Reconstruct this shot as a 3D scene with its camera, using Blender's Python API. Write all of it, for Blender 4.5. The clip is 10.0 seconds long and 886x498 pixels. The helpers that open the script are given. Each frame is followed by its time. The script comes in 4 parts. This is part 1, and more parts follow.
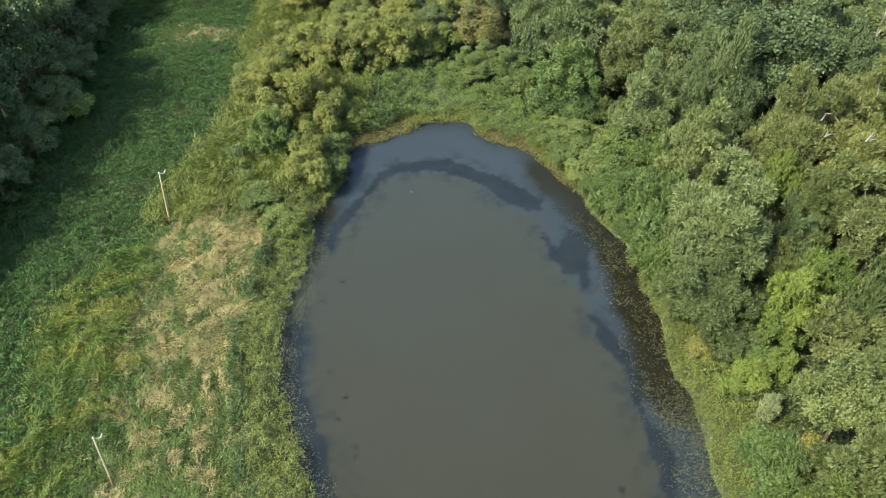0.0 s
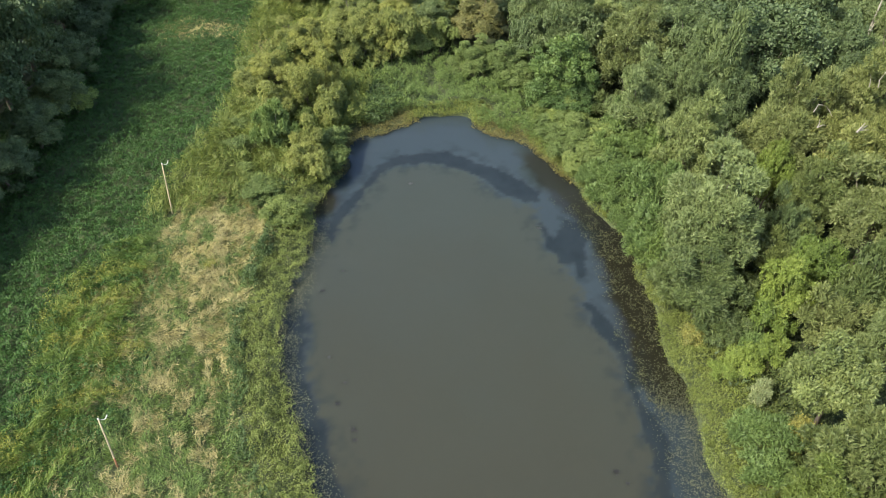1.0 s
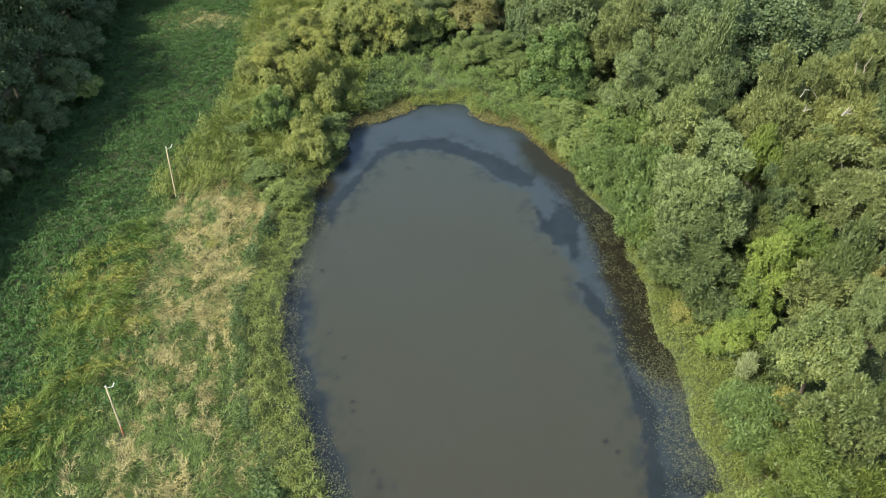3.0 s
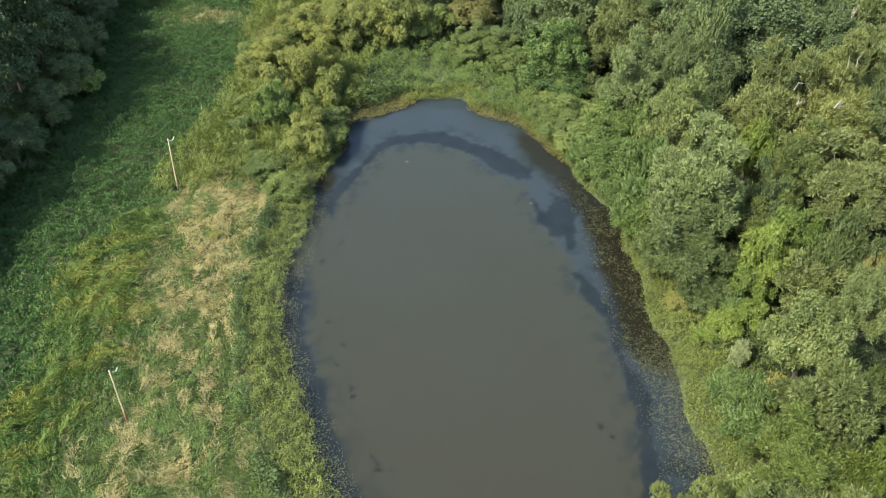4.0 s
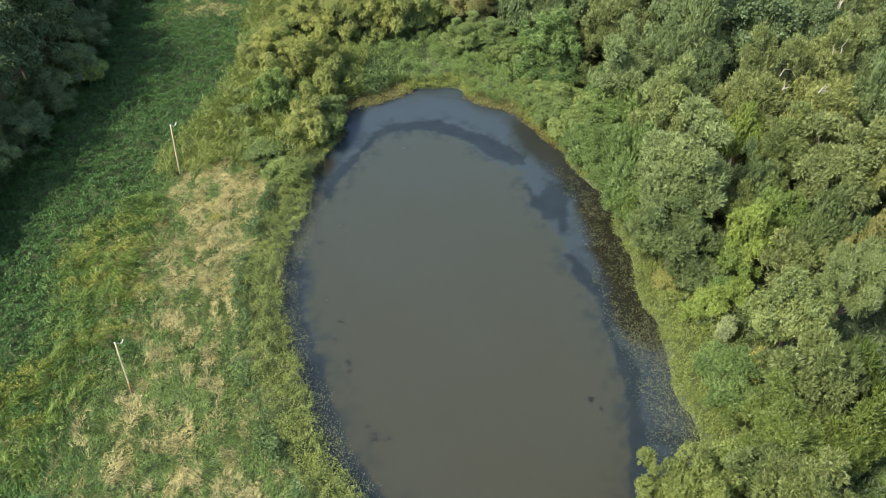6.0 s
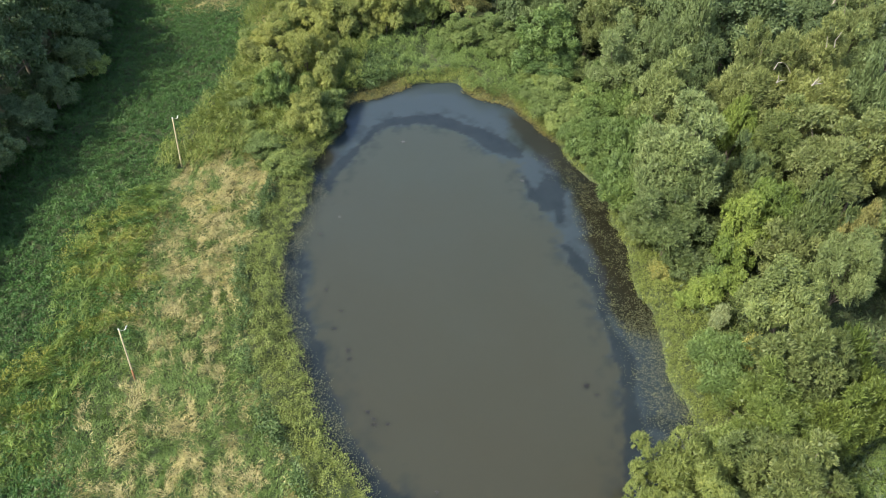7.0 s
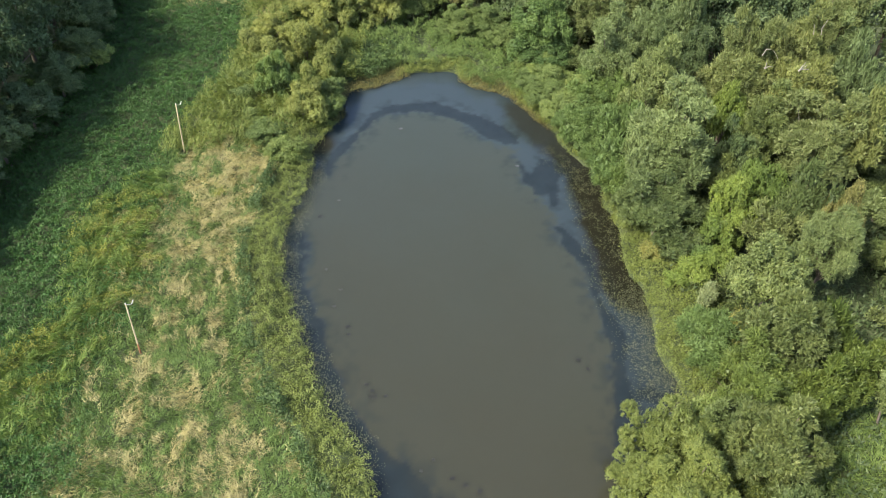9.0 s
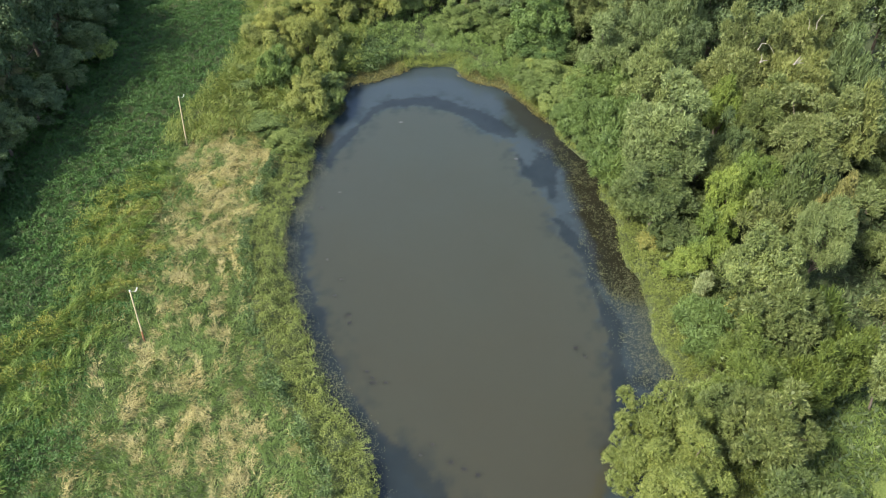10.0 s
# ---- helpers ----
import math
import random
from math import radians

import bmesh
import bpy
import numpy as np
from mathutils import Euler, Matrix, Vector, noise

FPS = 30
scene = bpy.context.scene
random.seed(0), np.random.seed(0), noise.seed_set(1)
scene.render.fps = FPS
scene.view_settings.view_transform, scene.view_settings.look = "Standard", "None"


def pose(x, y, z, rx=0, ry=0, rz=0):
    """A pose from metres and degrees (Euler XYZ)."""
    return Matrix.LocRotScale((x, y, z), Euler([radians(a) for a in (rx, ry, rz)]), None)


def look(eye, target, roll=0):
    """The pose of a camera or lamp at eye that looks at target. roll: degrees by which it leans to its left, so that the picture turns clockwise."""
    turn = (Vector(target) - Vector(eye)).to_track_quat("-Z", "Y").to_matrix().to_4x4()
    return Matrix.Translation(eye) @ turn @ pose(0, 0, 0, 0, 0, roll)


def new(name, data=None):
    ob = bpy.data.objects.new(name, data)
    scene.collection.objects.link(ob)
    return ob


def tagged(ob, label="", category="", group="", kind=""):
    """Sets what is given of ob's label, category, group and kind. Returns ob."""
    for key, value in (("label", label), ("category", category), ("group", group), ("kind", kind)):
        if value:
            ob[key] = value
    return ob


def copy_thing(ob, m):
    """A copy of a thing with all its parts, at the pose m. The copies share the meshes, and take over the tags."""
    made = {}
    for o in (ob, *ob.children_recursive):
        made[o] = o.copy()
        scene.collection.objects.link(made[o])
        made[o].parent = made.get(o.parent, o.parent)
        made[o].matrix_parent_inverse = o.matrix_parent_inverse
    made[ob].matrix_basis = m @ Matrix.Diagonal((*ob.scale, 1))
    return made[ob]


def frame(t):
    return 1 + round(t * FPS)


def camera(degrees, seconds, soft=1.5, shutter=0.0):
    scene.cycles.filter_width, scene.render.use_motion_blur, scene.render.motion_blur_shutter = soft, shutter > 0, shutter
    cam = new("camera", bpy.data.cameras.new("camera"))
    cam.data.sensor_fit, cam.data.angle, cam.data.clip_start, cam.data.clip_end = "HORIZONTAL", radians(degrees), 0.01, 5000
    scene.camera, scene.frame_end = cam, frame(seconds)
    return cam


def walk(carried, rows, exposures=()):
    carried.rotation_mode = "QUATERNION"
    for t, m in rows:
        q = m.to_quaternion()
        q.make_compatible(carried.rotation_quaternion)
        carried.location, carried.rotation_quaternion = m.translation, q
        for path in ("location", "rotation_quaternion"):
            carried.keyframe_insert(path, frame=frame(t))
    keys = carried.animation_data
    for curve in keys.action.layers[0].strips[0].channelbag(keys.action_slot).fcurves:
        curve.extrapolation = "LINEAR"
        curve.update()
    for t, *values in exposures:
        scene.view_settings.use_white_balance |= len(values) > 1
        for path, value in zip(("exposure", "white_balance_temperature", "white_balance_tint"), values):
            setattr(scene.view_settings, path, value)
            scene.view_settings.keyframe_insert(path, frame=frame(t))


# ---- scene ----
cam = camera(60.3, 10.0, 0.95)
PATH = [
    (0, (-0.258, -0.029, 45.738), (-0.245, 1.442, 44.383), 1.9),
    (0.5, (-0.116, -0.731, 45.774), (-0.106, 0.74, 44.419), 1.8),
    (1, (-0.004, -1.392, 45.768), (0.006, 0.079, 44.414), 1.8),
    (1.5, (0.101, -2.007, 45.747), (0.11, -0.535, 44.393), 1.8),
    (2, (0.171, -2.614, 45.713), (0.18, -1.141, 44.36), 1.8),
    (2.5, (0.262, -3.209, 45.703), (0.271, -1.737, 44.35), 1.8),
    (4, (0.615, -5.04, 45.732), (0.622, -3.567, 44.379), 1.8),
    (4.5, (0.706, -5.662, 45.715), (0.713, -4.189, 44.362), 1.8),
    (5, (0.8, -6.262, 45.689), (0.808, -4.788, 44.337), 1.8),
    (5.5, (0.889, -6.869, 45.683), (0.898, -5.394, 44.332), 1.8),
    (7, (1.145, -8.701, 45.708), (1.154, -7.226, 44.357), 1.8),
    (7.5, (1.194, -9.304, 45.712), (1.204, -7.829, 44.361), 1.9),
    (8, (1.251, -9.929, 45.714), (1.262, -8.454, 44.363), 1.9),
    (8.5, (1.33, -10.514, 45.712), (1.341, -9.04, 44.361), 1.9),
    (9, (1.405, -11.122, 45.725), (1.416, -9.647, 44.373), 1.8),
    (9.5, (1.455, -11.707, 45.732), (1.466, -10.233, 44.38), 1.9),
    (10, (1.444, -12.318, 45.71), (1.456, -10.844, 44.359), 1.9),
]
walk(cam, [(t, look(eye, target, roll)) for t, eye, target, roll in PATH], [(0, 1.39), (4.5, 1.45), (10, 1.52)])

# ---- light ----
SUN_FROM = Vector((-0.86, -0.51, 0.0)).normalized()
SUN_HEIGHT = radians(47)
world = bpy.data.worlds.new("world")
scene.world = world
world.use_nodes = True
_nt = world.node_tree
_sky = _nt.nodes.new("ShaderNodeTexSky")
_sky.sky_type = "NISHITA"
_sky.sun_disc = False
_sky.sun_elevation = SUN_HEIGHT
_sky.sun_rotation = math.atan2(SUN_FROM.x, SUN_FROM.y)
_sky.dust_density = 2.0
_sky.ozone_density = 0.5
_bg = _nt.nodes["Background"]
_bg.inputs["Strength"].default_value = 0.15
_nt.links.new(_sky.outputs["Color"], _bg.inputs["Color"])
sun = new("sun", bpy.data.lights.new("sun", "SUN"))
sun.data.energy = 3.5
sun.data.angle = radians(7.0)
sun.data.color = (1.0, 0.93, 0.79)
_s = SUN_FROM * math.cos(SUN_HEIGHT) + Vector((0, 0, math.sin(SUN_HEIGHT)))
sun.matrix_world = look(_s * 200, (0, 0, 0))


# ---- materials ----
def material(name):
    m = bpy.data.materials.new(name)
    m.use_nodes = True
    nt = m.node_tree
    return m, nt, nt.nodes["Principled BSDF"], nt.nodes["Material Output"]


def ramp(nt, source, colours):
    r = nt.nodes.new("ShaderNodeValToRGB")
    e = r.color_ramp.elements
    while len(e) < len(colours):
        e.new(0.5)
    for k, c in enumerate(colours):
        e[k].position = k / (len(colours) - 1)
        e[k].color = (*c, 1)
    nt.links.new(source, r.inputs["Fac"])
    return r.outputs["Color"]


def noise_node(nt, scale, detail=4.0, rough=0.6, coords="Object"):
    tc = nt.nodes.new("ShaderNodeTexCoord")
    n = nt.nodes.new("ShaderNodeTexNoise")
    n.inputs["Scale"].default_value = scale
    n.inputs["Detail"].default_value = detail
    n.inputs["Roughness"].default_value = rough
    nt.links.new(tc.outputs[coords], n.inputs["Vector"])
    return n.outputs["Fac"]


def mix(nt, kind, fac, a, b):
    n = nt.nodes.new("ShaderNodeMix")
    n.data_type, n.blend_type = "RGBA", kind
    for value, slot in ((fac, n.inputs[0]), (a, n.inputs[6]), (b, n.inputs[7])):
        if isinstance(value, bpy.types.NodeSocket):
            nt.links.new(value, slot)
        elif isinstance(value, (int, float)):
            slot.default_value = value
        else:
            slot.default_value = (*value, 1)
    return n.outputs[2]


def arith(nt, op, a, b):
    n = nt.nodes.new("ShaderNodeMath")
    n.operation = op
    for value, slot in ((a, n.inputs[0]), (b, n.inputs[1])):
        if isinstance(value, bpy.types.NodeSocket):
            nt.links.new(value, slot)
        else:
            slot.default_value = value
    return n.outputs[0]


def foliage(name, dark, mid, light, patch=0.35, through_light=0.26, rough=0.55, crown=False):
    """Leaves: every leaf its own shade, patches over the crown, each plant a little apart."""
    m, nt, bsdf, out = material(name)
    dark, mid, light = ((1.035 * r, 1.10 * g, 0.86 * b) for r, g, b in (dark, mid, light))
    geo = nt.nodes.new("ShaderNodeNewGeometry")
    info = nt.nodes.new("ShaderNodeObjectInfo")
    tone = geo.outputs["Random Per Island"]
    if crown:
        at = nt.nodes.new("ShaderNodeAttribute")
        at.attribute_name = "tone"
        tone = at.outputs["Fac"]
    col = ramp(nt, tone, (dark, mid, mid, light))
    patches = ramp(nt, noise_node(nt, patch, 3.0, coords="Object"), ((0.66, 0.68, 0.64), (1.0, 1.0, 1.0), (1.30, 1.24, 1.08)))
    col = mix(nt, "MULTIPLY", 1.0, col, patches)
    tufts = ramp(nt, noise_node(nt, 1.7, 2.0, coords="Object"), ((0.64, 0.67, 0.66), (1.0, 1.0, 1.0), (1.32, 1.28, 1.18)))
    col = mix(nt, "MULTIPLY", 0.9 if not crown else 0.6, col, tufts)
    each = ramp(nt, info.outputs["Random"], ((0.78, 0.83, 0.85), (0.98, 0.99, 1.0), (1.18, 1.12, 1.0)))
    col = mix(nt, "MULTIPLY", 1.0, col, each)
    nt.links.new(col, bsdf.inputs["Base Color"])
    bsdf.inputs["Roughness"].default_value = rough
    bsdf.inputs["Specular IOR Level"].default_value = 0.3
    tr = nt.nodes.new("ShaderNodeBsdfTranslucent")
    nt.links.new(mix(nt, "MULTIPLY", 1.0, col, (1.1, 1.15, 0.6)), tr.inputs["Color"])
    sh = nt.nodes.new("ShaderNodeMixShader")
    sh.inputs[0].default_value = 0.7 * through_light if crown else through_light
    nt.links.new(bsdf.outputs[0], sh.inputs[1])
    nt.links.new(tr.outputs[0], sh.inputs[2])
    nt.links.new(sh.outputs[0], out.inputs["Surface"])
    return m


LEAF = {
    "ash": foliage("ash_leaves", (0.0672, 0.087, 0.043), (0.121, 0.149, 0.071), (0.1872, 0.219, 0.114), crown=True),
    "broad": foliage("broad_leaves", (0.0486, 0.0682, 0.0331), (0.0858, 0.1137, 0.0548), (0.1448, 0.1706, 0.0879), crown=True),
    "lush": foliage("lush_leaves", (0.0555, 0.0832, 0.0288), (0.0958, 0.1362, 0.0484), (0.1533, 0.1976, 0.0742), crown=True),
    "gold": foliage("gold_green_leaves", (0.068, 0.096, 0.025), (0.12, 0.156, 0.039), (0.178, 0.212, 0.062), crown=True),
    "bright": foliage("bright_leaves", (0.0454, 0.0638, 0.0185), (0.0823, 0.1075, 0.0286), (0.1327, 0.1579, 0.0487), crown=True),
    "yellowgreen": foliage("yellow_green_leaves", (0.0598, 0.0774, 0.0246), (0.1056, 0.125, 0.0378), (0.1716, 0.1848, 0.066), crown=True),
    "willow": foliage("willow_leaves", (0.1, 0.112, 0.038), (0.182, 0.193, 0.064), (0.275, 0.278, 0.106), crown=True),
    "rust": foliage("rusty_leaves", (0.09, 0.09, 0.038), (0.153, 0.143, 0.058), (0.238, 0.198, 0.09), crown=True),
    "sallow": foliage("sallow_leaves", (0.0665, 0.09, 0.032), (0.1159, 0.148, 0.053), (0.1805, 0.21, 0.088), crown=True),
    "pale": foliage("pale_grey_leaves", (0.13, 0.15, 0.088), (0.21, 0.23, 0.135), (0.31, 0.32, 0.20), crown=True),
    "shrub": foliage("shrub_leaves", (0.06, 0.085, 0.03), (0.10, 0.13, 0.045), (0.15, 0.18, 0.07), crown=True),
    "goldshrub": foliage("yellow_shrub_leaves", (0.095, 0.105, 0.036), (0.175, 0.165, 0.054), (0.29, 0.26, 0.10), crown=True),
    "olive": foliage("olive_leaves", (0.072, 0.084, 0.034), (0.132, 0.148, 0.062), (0.205, 0.215, 0.105), crown=True),
    "darkash": foliage("dark_green_leaves", (0.046, 0.064, 0.027), (0.088, 0.11, 0.045), (0.152, 0.175, 0.078), crown=True),
    "maple": foliage("deep_green_leaves", (0.043, 0.0734, 0.026), (0.076, 0.1166, 0.04), (0.12, 0.1674, 0.062), crown=True),
    "plume": foliage("grey_green_leaves", (0.0579, 0.0783, 0.0326), (0.105, 0.1294, 0.0537), (0.1661, 0.193, 0.0863), crown=True),
    "frond": foliage("frond_leaves", (0.0432, 0.0605, 0.0262), (0.0865, 0.1055, 0.0431), (0.147, 0.1643, 0.0745), crown=True),
    "sapling": foliage("sapling_leaves", (0.0875, 0.125, 0.048), (0.1625, 0.2125, 0.0792), (0.2625, 0.3125, 0.132), crown=True),
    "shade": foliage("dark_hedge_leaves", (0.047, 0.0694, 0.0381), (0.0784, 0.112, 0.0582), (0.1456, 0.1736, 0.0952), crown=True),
}
GREEN_GRASS = foliage("green_grass", (0.0706, 0.1156, 0.042), (0.1263, 0.1798, 0.0651), (0.2193, 0.2621, 0.1103), 0.25)
DRY_GRASS = foliage("dry_grass", (0.2296, 0.1929, 0.112), (0.3752, 0.3074, 0.18), (0.5264, 0.4293, 0.275), 0.4)
TALL_GRASS = foliage("tall_grass", (0.0644, 0.103, 0.0297), (0.1127, 0.1613, 0.0462), (0.184, 0.224, 0.0748), 0.35)
TALL_WEED = foliage("tall_weeds", (0.025, 0.058, 0.015), (0.043, 0.092, 0.024), (0.066, 0.124, 0.034), 0.2)
GOLD_WEED = foliage("goldenrod", (0.0864, 0.1058, 0.0264), (0.1392, 0.1518, 0.0352), (0.21, 0.1978, 0.0462), 0.3)
SCRUB = foliage("scrub", (0.070, 0.096, 0.028), (0.124, 0.152, 0.046), (0.195, 0.205, 0.076), 0.25)
MARSH = foliage("marsh_plants", (0.088, 0.106, 0.033), (0.15, 0.17, 0.051), (0.215, 0.23, 0.08), 0.3)
WOOD_MARSH = foliage("bank_marsh_plants", (0.075, 0.092, 0.028), (0.12, 0.142, 0.042), (0.165, 0.182, 0.062), 0.3)
# dark herb green, lowered further to carry willow shade at the far end
HERB_AND_SHADE = foliage("bank_herbs", (0.029, 0.051, 0.022), (0.05, 0.082, 0.034), (0.084, 0.118, 0.052), 0.4)
HERB = foliage("woodland_herbs", (0.04, 0.06, 0.03), (0.07, 0.095, 0.045), (0.12, 0.14, 0.07), 0.3)
THICKET = foliage("thicket_herbs", (0.036, 0.0513, 0.018), (0.0657, 0.0864, 0.0306), (0.108, 0.126, 0.0495), 0.3)
EMERGENT = foliage("emergent_leaves", (0.03, 0.032, 0.018), (0.055, 0.056, 0.03), (0.12, 0.112, 0.065), 0.4)
FAR_MARSH = foliage("far_marsh_plants", (0.065, 0.10, 0.035), (0.12, 0.165, 0.055), (0.18, 0.22, 0.08), 0.3)
FRINGE = foliage("withered_marsh_plants", (0.062, 0.056, 0.027), (0.113, 0.103, 0.046), (0.18, 0.158, 0.078), 0.4)
LILY = foliage("floating_leaves", (0.032, 0.034, 0.020), (0.062, 0.063, 0.040), (0.138, 0.134, 0.095), 0.6, 0.0, 0.4)


def bark(name, a, b):
    m, nt, bsdf, out = material(name)
    f = noise_node(nt, 6.0, 6.0, 0.7)
    nt.links.new(ramp(nt, f, (a, b)), bsdf.inputs["Base Color"])
    bsdf.inputs["Roughness"].default_value = 0.9
    bump = nt.nodes.new("ShaderNodeBump")
    bump.inputs["Strength"].default_value = 0.5
    bump.inputs["Distance"].default_value = 0.03
    nt.links.new(f, bump.inputs["Height"])
    nt.links.new(bump.outputs[0], bsdf.inputs["Normal"])
    return m


BARK = bark("bark", (0.05, 0.04, 0.03), (0.16, 0.13, 0.10))
DEADWOOD = bark("bleached_wood", (0.15, 0.138, 0.105), (0.32, 0.295, 0.24))
POLEWOOD = bark("pole_wood", (0.34, 0.28, 0.16), (0.54, 0.46, 0.29))
RUSTBASE = bark("rusty_pole_foot", (0.16, 0.07, 0.03), (0.30, 0.15, 0.07))


def metal(name, colour, rough, metallic):
    m, nt, bsdf, out = material(name)
    f = noise_node(nt, 9.0)
    c = tuple(0.75 * v for v in colour)
    nt.links.new(ramp(nt, f, (c, colour)), bsdf.inputs["Base Color"])
    bsdf.inputs["Roughness"].default_value = rough
    bsdf.inputs["Metallic"].default_value = metallic
    return m


LAMP_WHITE = metal("lamp_enamel", (0.52, 0.52, 0.48), 0.4, 0.0)
GALVANISED = metal("galvanised_steel", (0.62, 0.62, 0.60), 0.5, 0.6)


def ground_material():
    m, nt, bsdf, out = material("ground_soil")
    big = ramp(nt, noise_node(nt, 0.25, 5.0), ((0.032, 0.05, 0.02), (0.058, 0.078, 0.030), (0.10, 0.10, 0.05)))
    fine = ramp(nt, noise_node(nt, 5.0, 6.0, 0.7), ((0.55, 0.55, 0.5), (1.15, 1.15, 1.1)))
    nt.links.new(mix(nt, "MULTIPLY", 1.0, big, fine), bsdf.inputs["Base Color"])
    bsdf.inputs["Roughness"].default_value = 0.95
    bump = nt.nodes.new("ShaderNodeBump")
    bump.inputs["Distance"].default_value = 0.08
    nt.links.new(noise_node(nt, 4.0, 6.0), bump.inputs["Height"])
    nt.links.new(bump.outputs[0], bsdf.inputs["Normal"])
    return m


def water_material():
    """Silty pond: murky middle, a dark bed of weed, clearer water by the banks."""
    m, nt, bsdf, out = material("pond_water")
    att = []
    for name in ("weed", "clear", "brown"):
        a = nt.nodes.new("ShaderNodeAttribute")
        a.attribute_name = name
        att.append(a.outputs["Fac"])
    tc = nt.nodes.new("ShaderNodeTexCoord")
    sep = nt.nodes.new("ShaderNodeSeparateXYZ")
    nt.links.new(tc.outputs["Object"], sep.inputs[0])
    along = arith(nt, "MULTIPLY", arith(nt, "SUBTRACT", sep.outputs[1], 12.0), 0.014)
    along = arith(nt, "ADD", along, arith(nt, "MULTIPLY", noise_node(nt, 0.09, 3.0), 0.4))
    silt = ramp(nt, along, ((0.0285, 0.0268, 0.0162), (0.0297, 0.0322, 0.0232), (0.0302, 0.0378, 0.0322)))
    # the blue in the clear and weed colours stands in for reflected sky
    col = mix(nt, "MIX", att[1], silt, (0.0248, 0.0342, 0.0382))
    # brown bottom showing through, darkened by tree reflections mixed into the colour
    col = mix(nt, "MIX", att[2], col, (0.0135, 0.0130, 0.0082))
    col = mix(nt, "MIX", att[0], col, (0.0105, 0.0143, 0.0150))
    nt.links.new(col, bsdf.inputs["Base Color"])
    bsdf.subsurface_method = "BURLEY"
    bsdf.inputs["Subsurface Weight"].default_value = 1.0
    bsdf.inputs["Subsurface Radius"].default_value = (1.0, 1.0, 1.0)
    bsdf.inputs["Subsurface Scale"].default_value = 0.5
    bsdf.inputs["Roughness"].default_value = 0.06
    bsdf.inputs["IOR"].default_value = 1.33
    bump = nt.nodes.new("ShaderNodeBump")
    bump.inputs["Strength"].default_value = 0.06
    bump.inputs["Distance"].default_value = 0.02
    nt.links.new(noise_node(nt, 2.5, 3.0), bump.inputs["Height"])
    nt.links.new(bump.outputs[0], bsdf.inputs["Normal"])
    return m


# ---- tools ----
def mesh_of(name, verts, faces, mat=None, smooth=False):
    """A mesh from an (n, 3) array and an (m, 3 or 4) array of corners."""
    me = bpy.data.meshes.new(name)
    verts = np.ascontiguousarray(verts, dtype=np.float32)
    faces = np.ascontiguousarray(faces, dtype=np.int32)
    k = faces.shape[1]
    me.vertices.add(len(verts))
    me.vertices.foreach_set("co", verts.ravel())
    me.loops.add(faces.size)
    me.loops.foreach_set("vertex_index", faces.ravel())
    me.polygons.add(len(faces))
    me.polygons.foreach_set("loop_start", np.arange(0, faces.size, k, dtype=np.int32))
    if smooth:
        me.polygons.foreach_set("use_smooth", np.ones(len(faces), dtype=bool))
    me.update(calc_edges=True)
    me.validate()
    if mat:
        me.materials.append(mat)
    return me


def unit(a):
    return a / np.maximum(np.linalg.norm(a, axis=1, keepdims=True), 1e-9)


def leaves(name, place, axis, normal, length, width, mat=None, lift=0.1):
    """One mesh of many small pointed leaves or blades."""
    axis = unit(axis)
    side = unit(np.cross(axis, normal))
    up = np.cross(side, axis)
    length, width = np.reshape(length, (-1, 1)), np.reshape(width, (-1, 1))
    v = np.empty((len(place), 3, 3))
    v[:, 0] = place + side * width * 0.5
    v[:, 1] = place - side * width * 0.5 + up * width * lift
    v[:, 2] = place + axis * length
    return mesh_of(name, v.reshape(-1, 3), np.arange(len(place) * 3).reshape(-1, 3), mat)


def value_noise(x, y, scale, seed=0):
    """Smooth noise from 0 to 1, with two octaves."""
    total = np.zeros_like(x, dtype=float)
    for octave, weight in ((1, 0.65), (2.3, 0.35)):
        u, v = x / scale * octave + seed * 17.3, y / scale * octave - seed * 9.1
        i, j = np.floor(u), np.floor(v)
        f, g = u - i, v - j
        f, g = f * f * (3 - 2 * f), g * g * (3 - 2 * g)

        def corner(a, b):
            s = np.sin((i + a) * 127.1 + (j + b) * 311.7 + seed * 74.7) * 43758.5453
            return s - np.floor(s)
        total += weight * ((corner(0, 0) * (1 - f) + corner(1, 0) * f) * (1 - g) + (corner(0, 1) * (1 - f) + corner(1, 1) * f) * g)
    return total


def spline(points, steps=5):
    """A closed Catmull-Rom curve through the points."""
    p = np.array(points, dtype=float)
    a, b, c, d = np.roll(p, 1, 0), p, np.roll(p, -1, 0), np.roll(p, -2, 0)
    rows = []
    for t in np.linspace(0, 1, steps, endpoint=False):
        rows.append(0.5 * (2 * b + (c - a) * t + (2 * a - 5 * b + 4 * c - d) * t * t + (3 * b - a - 3 * c + d) * t ** 3))
    return np.stack(rows, 1).reshape(-1, 2)


